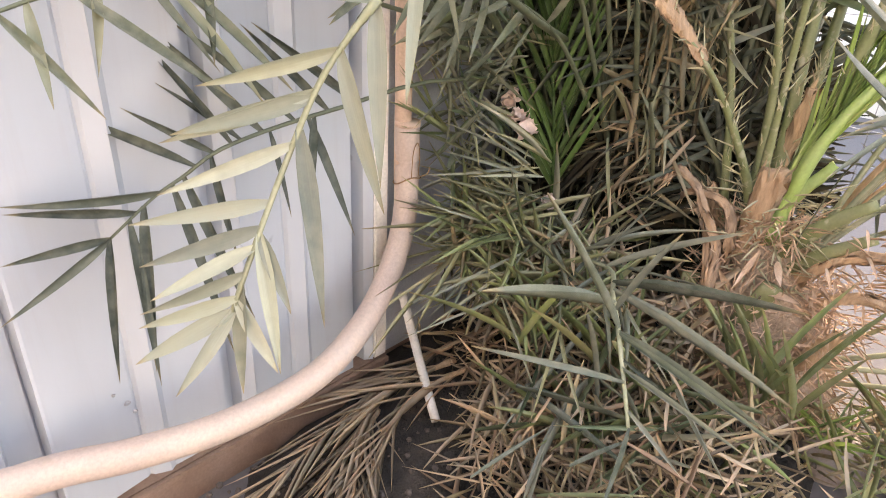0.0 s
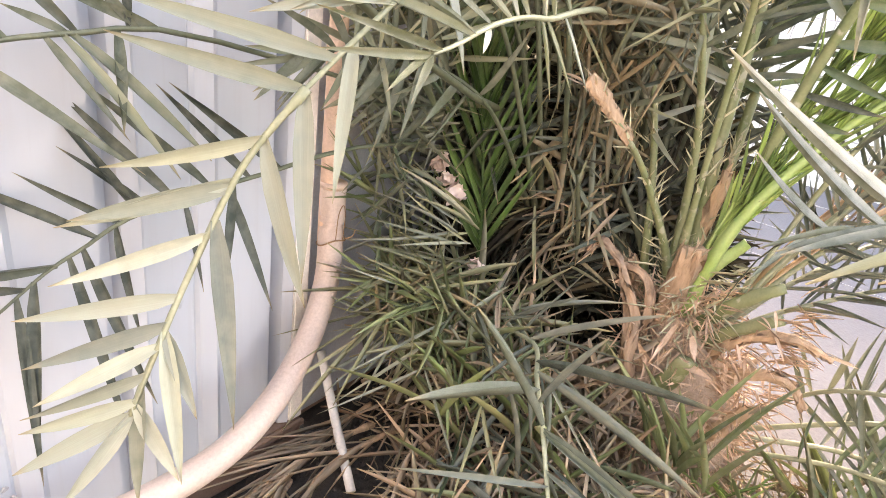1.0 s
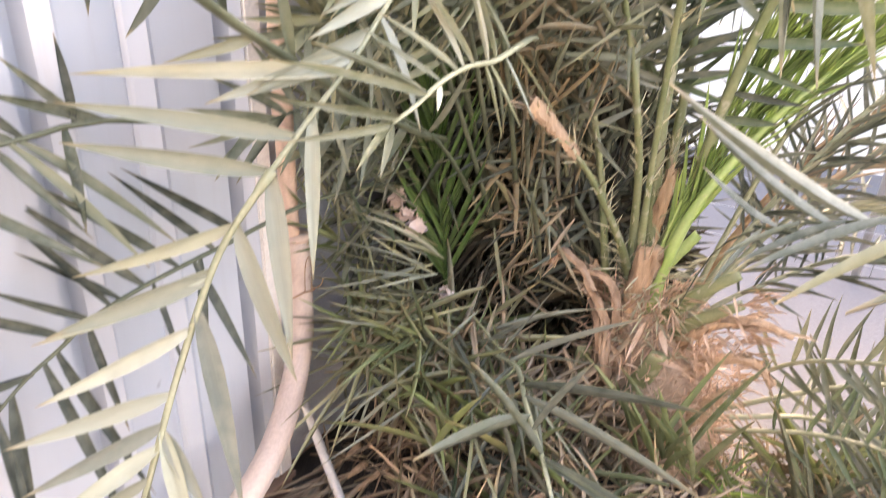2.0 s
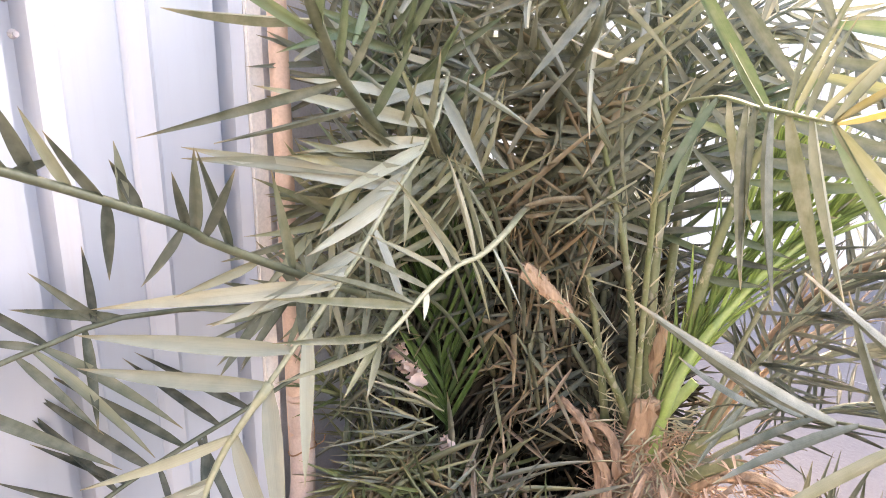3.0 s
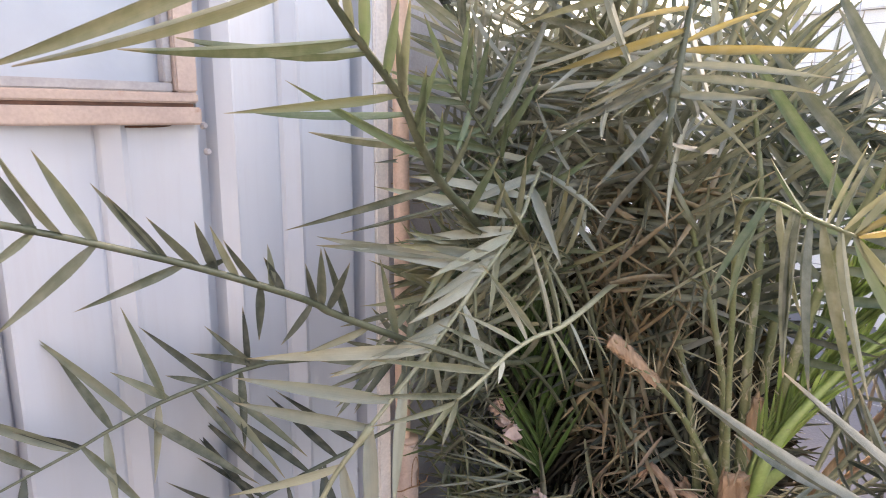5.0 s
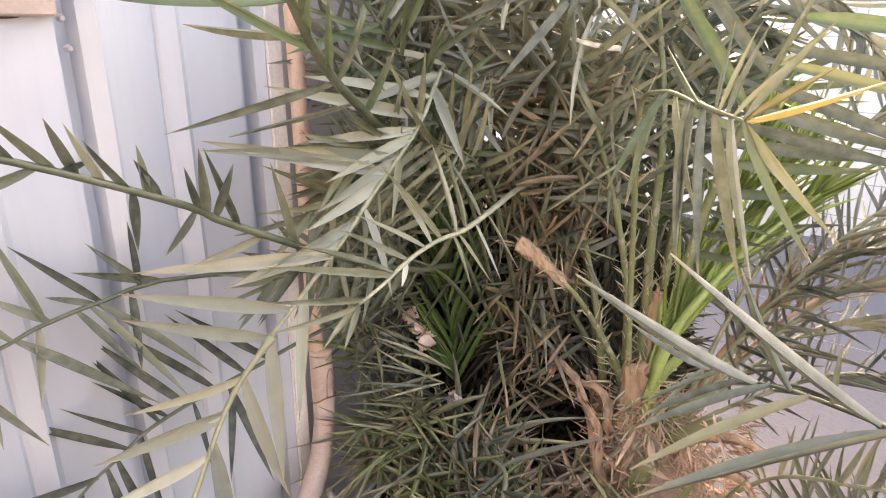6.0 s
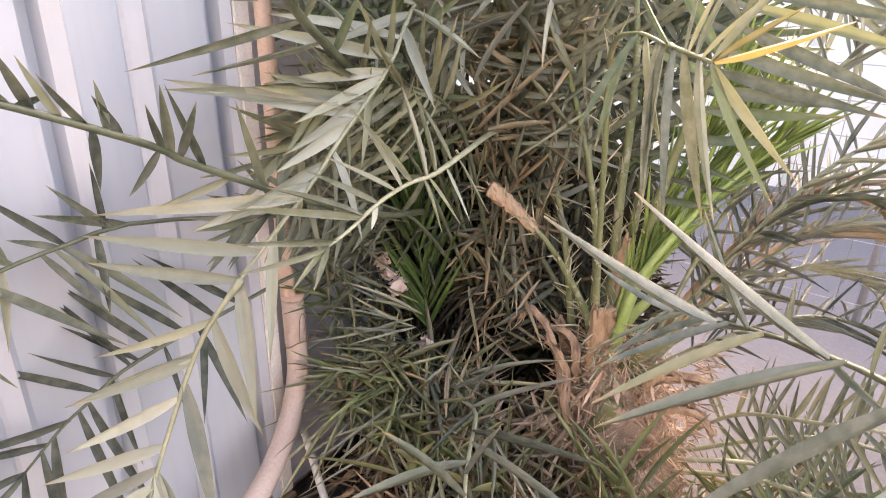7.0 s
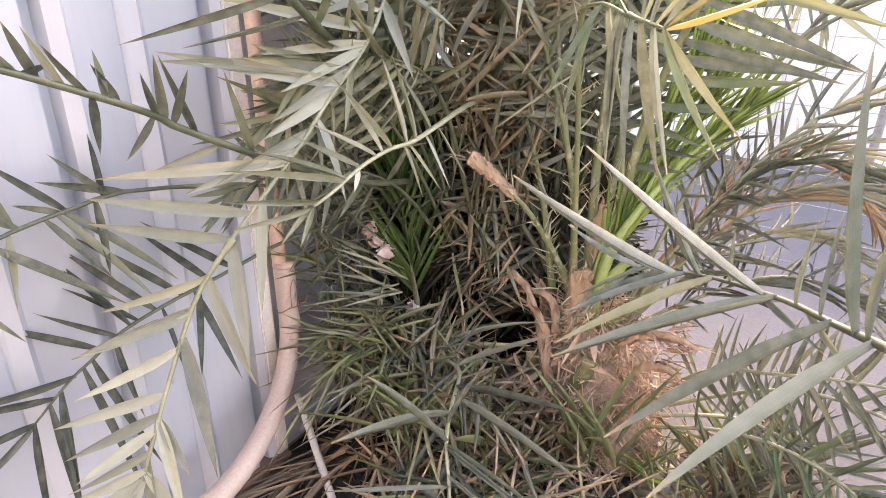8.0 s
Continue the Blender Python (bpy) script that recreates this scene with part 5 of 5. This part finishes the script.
def build_tangle():
    # dry leaflets hanging between the young leaf and the stalks
    tangle("leaf_tangle", 130, (1.649, 0.899, 0.829), (0.10, 0.10, 0.27), (M_DRY, M_OLIVE, M_DRY, M_GREY), 0.30, 0.010, palm, "dusty half-dry leaflets hanging in the thicket", -1.4)
    tangle("leaf_tangle", 190, (1.617, 0.857, 1.188), (0.17, 0.17, 0.26), (M_DRY, M_OLIVE, M_DRY, M_GREY), 0.30, 0.0095, palm, "brownish tangle of half-dry leaflets", -0.7)
    tangle("leaf_tangle", 120, (1.48, 0.92, 1.631), (0.32, 0.28, 0.34), (M_DUST_LIT, M_DUST_LIT, M_WAN, M_PALE), 0.33, 0.0140, palm, "tangle of dusty grey leaflets, lightened for skylight", 0.3)
    tangle("leaf_tangle", 130, (1.427, 0.962, 0.385), (0.20, 0.16, 0.11), (M_STRAW, M_GRASS, M_HAY, M_WAN), 0.24, 0.0062, palm, "tangle of dusty half-dry leaflets", 0.1, 0.3)
    tangle("leaf_tangle", 150, (1.554, 0.709, 0.217), (0.12, 0.16, 0.16), (M_STRAW, M_DRY, M_STRAW), 0.24, 0.011, palm, "brown dead leaflets hanging round the trunk", -0.7)
    tangle("leaf_tangle", 60, (1.575, 0.888, 0.618), (0.10, 0.11, 0.14), (M_DRY, M_OLIVE, M_STRAW), 0.22, 0.009, palm, "dusty half-dry leaflets hanging in the thicket", -0.9)
    tangle("leaf_tangle", 170, (1.34, 0.93, 0.36), (0.22, 0.18, 0.10), (M_STRAW, M_DRY, M_STRAW), 0.22, 0.006, palm, "straw-coloured dead leaflets among the low fronds", 0.1, 0.3)
    tangle("leaf_tangle", 120, (1.27, 1.06, 0.45), (0.13, 0.10, 0.12), (M_HAY, M_GRASS, M_HAY, M_DRY), 0.24, 0.0065, palm, "tangle of half-dry leaflets beside the pipe", 0.1)
    tangle("leaf_tangle", 150, (1.25, 1.15, 0.90), (0.10, 0.07, 0.36), (M_GREY, M_OLIVE, M_PALE, M_GREY, M_GREEN), 0.21, 0.0085, palm, "slim grey-green leaflets before the grey sheet", -0.2)
    tangle("leaf_tangle", 90, (1.22, 1.05, 1.42), (0.15, 0.10, 0.24), (M_DUST_LIT, M_PALE, M_WAN, M_GREEN), 0.24, 0.0125, palm, "dusty green leaflets bunched at the cabin corner, some lightened for skylight", 0.5)
    # long blades of the offshoot that sweep up towards the pipe
    for m, label in ((M_HAY, "half-dry blades sweeping up towards the pipe"), (M_OLIVE, "olive blades sweeping up towards the pipe"), (M_WAN, "pale blades sweeping up towards the pipe")):
        spray = []
        for _ in range(19):
            at = (1.35 + rng.uniform(-0.08, 0.06), 1.05 + rng.uniform(-0.06, 0.05), 0.52 + rng.uniform(-0.10, 0.14))
            spray.append((leaf_matrix(at, (-0.80 + rng.gauss(0, 0.14), 0.28 + rng.gauss(0, 0.12), 0.40 + rng.gauss(0, 0.20)), (-0.4 + rng.gauss(0, 0.4), -0.7, 0.5 + rng.gauss(0, 0.4)), rng.uniform(0.18, 0.28), rng.uniform(0.0055, 0.008)), rng.randrange(8)))
        joined_leaves("leaf_spray", spray, m, palm, label)
    # dark green foliage beyond the grey sheet
    tangle("foliage_beyond", 290, (1.52, 1.62, 1.92), (0.30, 0.18, 0.30), (M_DARK, M_GREY, M_GREEN), 0.30, 0.016, palm, "dark green leaves beyond the grey sheet", 0.2)
    # old leaves at the back of the thicket, coloured dark as its shade
    tangle("old_leaf_skirt", 700, (1.701, 1.194, 0.681), (0.17, 0.10, 0.50), (M_DEEP_SHADE, M_DEEP_SHADE, M_DARK), 0.30, 0.018, palm, "skirt of old hanging leaves darkened to stand for deep shade", -1.6, 0, 0.02)
    # the skirt of old leaves behind the crown, near black to paint its shaded depth
    tangle("old_leaf_skirt", 2400, (2.02, 1.07, 0.50), (0.36, 0.50, 0.62), (M_DEEP_SHADE, M_DEEP_SHADE, M_DARK), 0.30, 0.024, palm, "skirt of old hanging leaves darkened to stand for deep shade", -0.6, 0, 0.02)


def tuft(name, at, count, mat, length, width, label, spread=0.9):
    leaves = []
    for _ in range(count):
        a = rng.uniform(0, 6.28)
        d = Vector((math.cos(a) * spread * rng.uniform(0.3, 1.2), math.sin(a) * spread * rng.uniform(0.3, 1.2), 1)).normalized()
        p = Vector(at) + Vector((rng.gauss(0, 0.03), rng.gauss(0, 0.03), rng.uniform(0, 0.02)))
        leaves.append((leaf_matrix(p, d, (-d.x, -d.y, 0.6 + d.z), length * rng.uniform(0.6, 1.2), width), rng.choice((2, 3, 4, 6, 1))))
    t = joined_leaves(name, leaves, mat)
    return tagged(t, label, "palm shoot", "palm shoots")


def build_undergrowth():
    tuft("palm_shoot", (1.24, 0.96, 0.34), 22, M_GRASS, 0.24, 0.007, "small bright green palm shoot in the litter", 1.3)
    tuft("palm_shoot", (1.16, 0.86, 0.30), 16, M_GRASS, 0.27, 0.0075, "small bright green palm shoot in the litter", 1.4)
    tuft("palm_shoot", (1.30, 0.72, 0.22), 18, M_GRASS, 0.32, 0.0085, "green palm shoot at the foot of the trunk", 1.2)
    tuft("palm_shoot", (1.48, 0.44, 0.20), 20, M_GRASS, 0.28, 0.012, "green palm shoot beside the trunk")
    tuft("palm_shoot", (1.85, 0.12, 0.02), 20, M_GRASS, 0.32, 0.012, "bright green palm shoot beside the trunk")
    tangle("dead_litter", 560, (1.20, 0.84, 0.12), (0.36, 0.36, 0.11), (M_STRAW, M_DRY, M_HUSK, M_HUSK), 0.19, 0.0065, palm, "brown dead leaflets piled under the palm", 0.1, 0.3, 0.03)
    tangle("dead_litter", 240, (1.30, 0.60, 0.18), (0.26, 0.26, 0.15), (M_STRAW, M_DRY, M_HUSK), 0.18, 0.008, palm, "brown dead leaflets piled under the palm", 0.1, 0.2, 0.03)
    tangle("dead_litter", 130, (1.42, 0.42, 0.10), (0.30, 0.24, 0.09), (M_STRAW, M_DRY, M_GRASS), 0.20, 0.008, palm, "brown dead leaflets piled under the palm", 0.2, 0.2, 0.03)
    tangle("dead_litter", 260, (1.08, 0.72, 0.07), (0.30, 0.22, 0.05), (M_STRAW, M_HUSK, M_DRY), 0.17, 0.006, palm, "brown dead leaflets piled under the palm", 0.1, 0.5, 0.03)
    tangle("dead_litter", 190, (1.10, 0.86, 0.10), (0.15, 0.13, 0.06), (M_STRAW,), 0.22, 0.006, palm, "straw-coloured dead leaflets over the soil", 0.1, 0.4, 0.04)
    tangle("fallen_blade", 30, (1.16, 0.66, 0.24), (0.26, 0.20, 0.08), (M_COOL, M_PALE, M_GREEN), 0.38, 0.0085, palm, "long grey-green blades lying over the litter", 0.15, 0.5, 0.08)
    tuft("palm_shoot", (1.16, 0.70, 0.14), 16, M_GRASS, 0.30, 0.0075, "green palm shoot in the litter", 1.5)
    tangle("dead_litter", 120, (1.74, 0.20, 0.05), (0.24, 0.16, 0.04), (M_STRAW, M_DRY, M_GRASS), 0.18, 0.007, palm, "dead leaflets strewn on the pale ground", 0.1, 0.5, 0.02)
    tuft("palm_shoot", (1.60, 0.34, 0.09), 22, M_BRIGHT, 0.15, 0.006, "low yellow-green palm shoot beside the pale stone", 1.6)
    tuft("palm_shoot", (1.70, 0.12, 0.0), 18, M_GREY, 0.32, 0.011, "grey-green palm shoot rising from the pale ground", 0.7)
    tuft("palm_shoot", (1.98, -0.02, 0.0), 18, M_GREY, 0.36, 0.011, "grey-green palm shoot rising from the pale ground", 0.7)
    tangle("dead_litter", 150, (1.80, -0.02, 0.03), (0.22, 0.16, 0.025), (M_STRAW, M_STRAW, M_GREY), 0.20, 0.007, palm, "dead leaflets strewn on the pale ground", 0.1, 0.6, 0.015)
    for pts in ([(1.70, 0.40, 0.22), (1.78, 0.12, 0.27), (1.72, -0.12, 0.22), (1.60, -0.34, 0.12)],):
        frond(palm, pts, (-0.3, -0.2, 1), 0.24, 20, M_PALE, M_RACHIS, rng, "grey-green frond low over the pale ground", 0.006, 0.013, 0.2, (60, 35), 0.1, 0.06, jitter=12)
    # dead fronds lying along the beam and over the soil
    for pts in ([(1.26, 1.16, 0.10), (1.08, 1.17, 0.09), (0.86, 1.14, 0.09), (0.60, 1.10, 0.07)], [(1.28, 0.78, 0.15), (1.10, 0.76, 0.12), (0.96, 0.70, 0.09), (0.82, 0.62, 0.06)], [(1.22, 1.04, 0.12), (1.02, 1.07, 0.11), (0.84, 1.00, 0.09), (0.70, 0.88, 0.07)], [(1.20, 1.10, 0.11), (1.00, 1.13, 0.10), (0.78, 1.05, 0.08), (0.62, 0.94, 0.06)], [(0.96, 1.13, 0.07), (0.86, 1.06, 0.08), (0.74, 0.96, 0.07), (0.62, 0.84, 0.06)]):
        frond(palm, pts, (0, 0, 1), 0.26, 17, M_STRAW, M_BOOT, rng, "dead brown frond lying on the soil", 0.005, 0.0048, 0.05, (20, 8), 0.1, 0.02, jitter=6)


def petals():
    """Crumpled dry blossoms: small cupped petals crowded on one another."""
    for pts in (((1.365, 1.122, 0.757), (1.361, 1.092, 0.726), (1.357, 1.063, 0.704)), ((1.397, 1.002, 0.525), (1.389, 0.994, 0.520))):
        bm = bmesh.new()
        for c in pts:
            for i in range(5 if len(pts) == 3 else 3):
                q = Vector(c) + Vector((rng.gauss(0, 0.008), rng.gauss(0, 0.008), rng.gauss(0, 0.008)))
                turn = Matrix.Rotation(rng.uniform(0, 6.28), 4, Vector((rng.gauss(0, 1), rng.gauss(0, 1), rng.gauss(0, 1))).normalized())
                grid = []
                size = rng.uniform(0.024, 0.037) if len(pts) == 3 else rng.uniform(0.018, 0.027)
                for j in range(6):
                    for k in range(6):
                        u, v = j / 5 - 0.5, k / 5 - 0.5
                        w = Vector((u * size * (1 - 0.7 * v * v), v * size, size * (0.9 * (u * u + v * v) + 0.25 * noise.noise(Vector((u * 5 + i, v * 5, c[2] * 50))))))
                        grid.append(bm.verts.new(q + (turn @ w)))
                for j in range(5):
                    for k in range(5):
                        bm.faces.new((grid[j * 6 + k], grid[j * 6 + k + 1], grid[j * 6 + k + 7], grid[j * 6 + k + 6]))
        ob = part("dry_flower", bm, M_PETAL, smooth=True)
        tagged(ob, "crumpled pinkish dry blossom caught among the leaves", "flower", "dry blossoms")


def build_stone():
    """A smooth pale stone half sunk in the litter beside the trunk."""
    bm = bmesh.new()
    bmesh.ops.create_icosphere(bm, subdivisions=4, radius=1.0)
    for v in bm.verts:
        v.co *= 1 + 0.16 * noise.noise(v.co * 1.3) + 0.03 * noise.noise(v.co * 5)
        v.co = Vector((1.665 + v.co.x * 0.085, 0.295 + v.co.y * 0.075, 0.02 + v.co.z * 0.072))
    tagged(part("stone", bm, M_SLAB, smooth=True), "smooth pale pinkish stone half sunk beside the trunk", "stone")


def build_crumbs():
    """Clods and small stones lying on the soil."""
    bm = bmesh.new()
    for _ in range(420):
        x, y = rng.uniform(0.55, 1.65), rng.uniform(0.30, 1.20)
        r = rng.uniform(0.004, 0.013) * (1.5 if rng.random() < 0.1 else 1)
        c = Vector((x, y, 0.052 + 0.022 * noise.noise(Vector((x * 7, y * 7, 0)))))
        vs = bmesh.ops.create_icosphere(bm, subdivisions=1, radius=r, matrix=Matrix.Translation(c))["verts"]
        for v in vs:
            v.co = c + (v.co - c) * (1 + 0.5 * noise.noise(v.co * 130)) * Vector((1, 1, 0.7)).z
    ob = part("soil_crumbs", bm, M_STONE, smooth=False)
    tagged(ob, "brown clods and small stones on the soil", "stones", kind="stuff")


build_crumbs()
build_stone()
build_trunk()
build_fronds()
build_petioles()
build_fill()
build_tangle()
build_undergrowth()
petals()
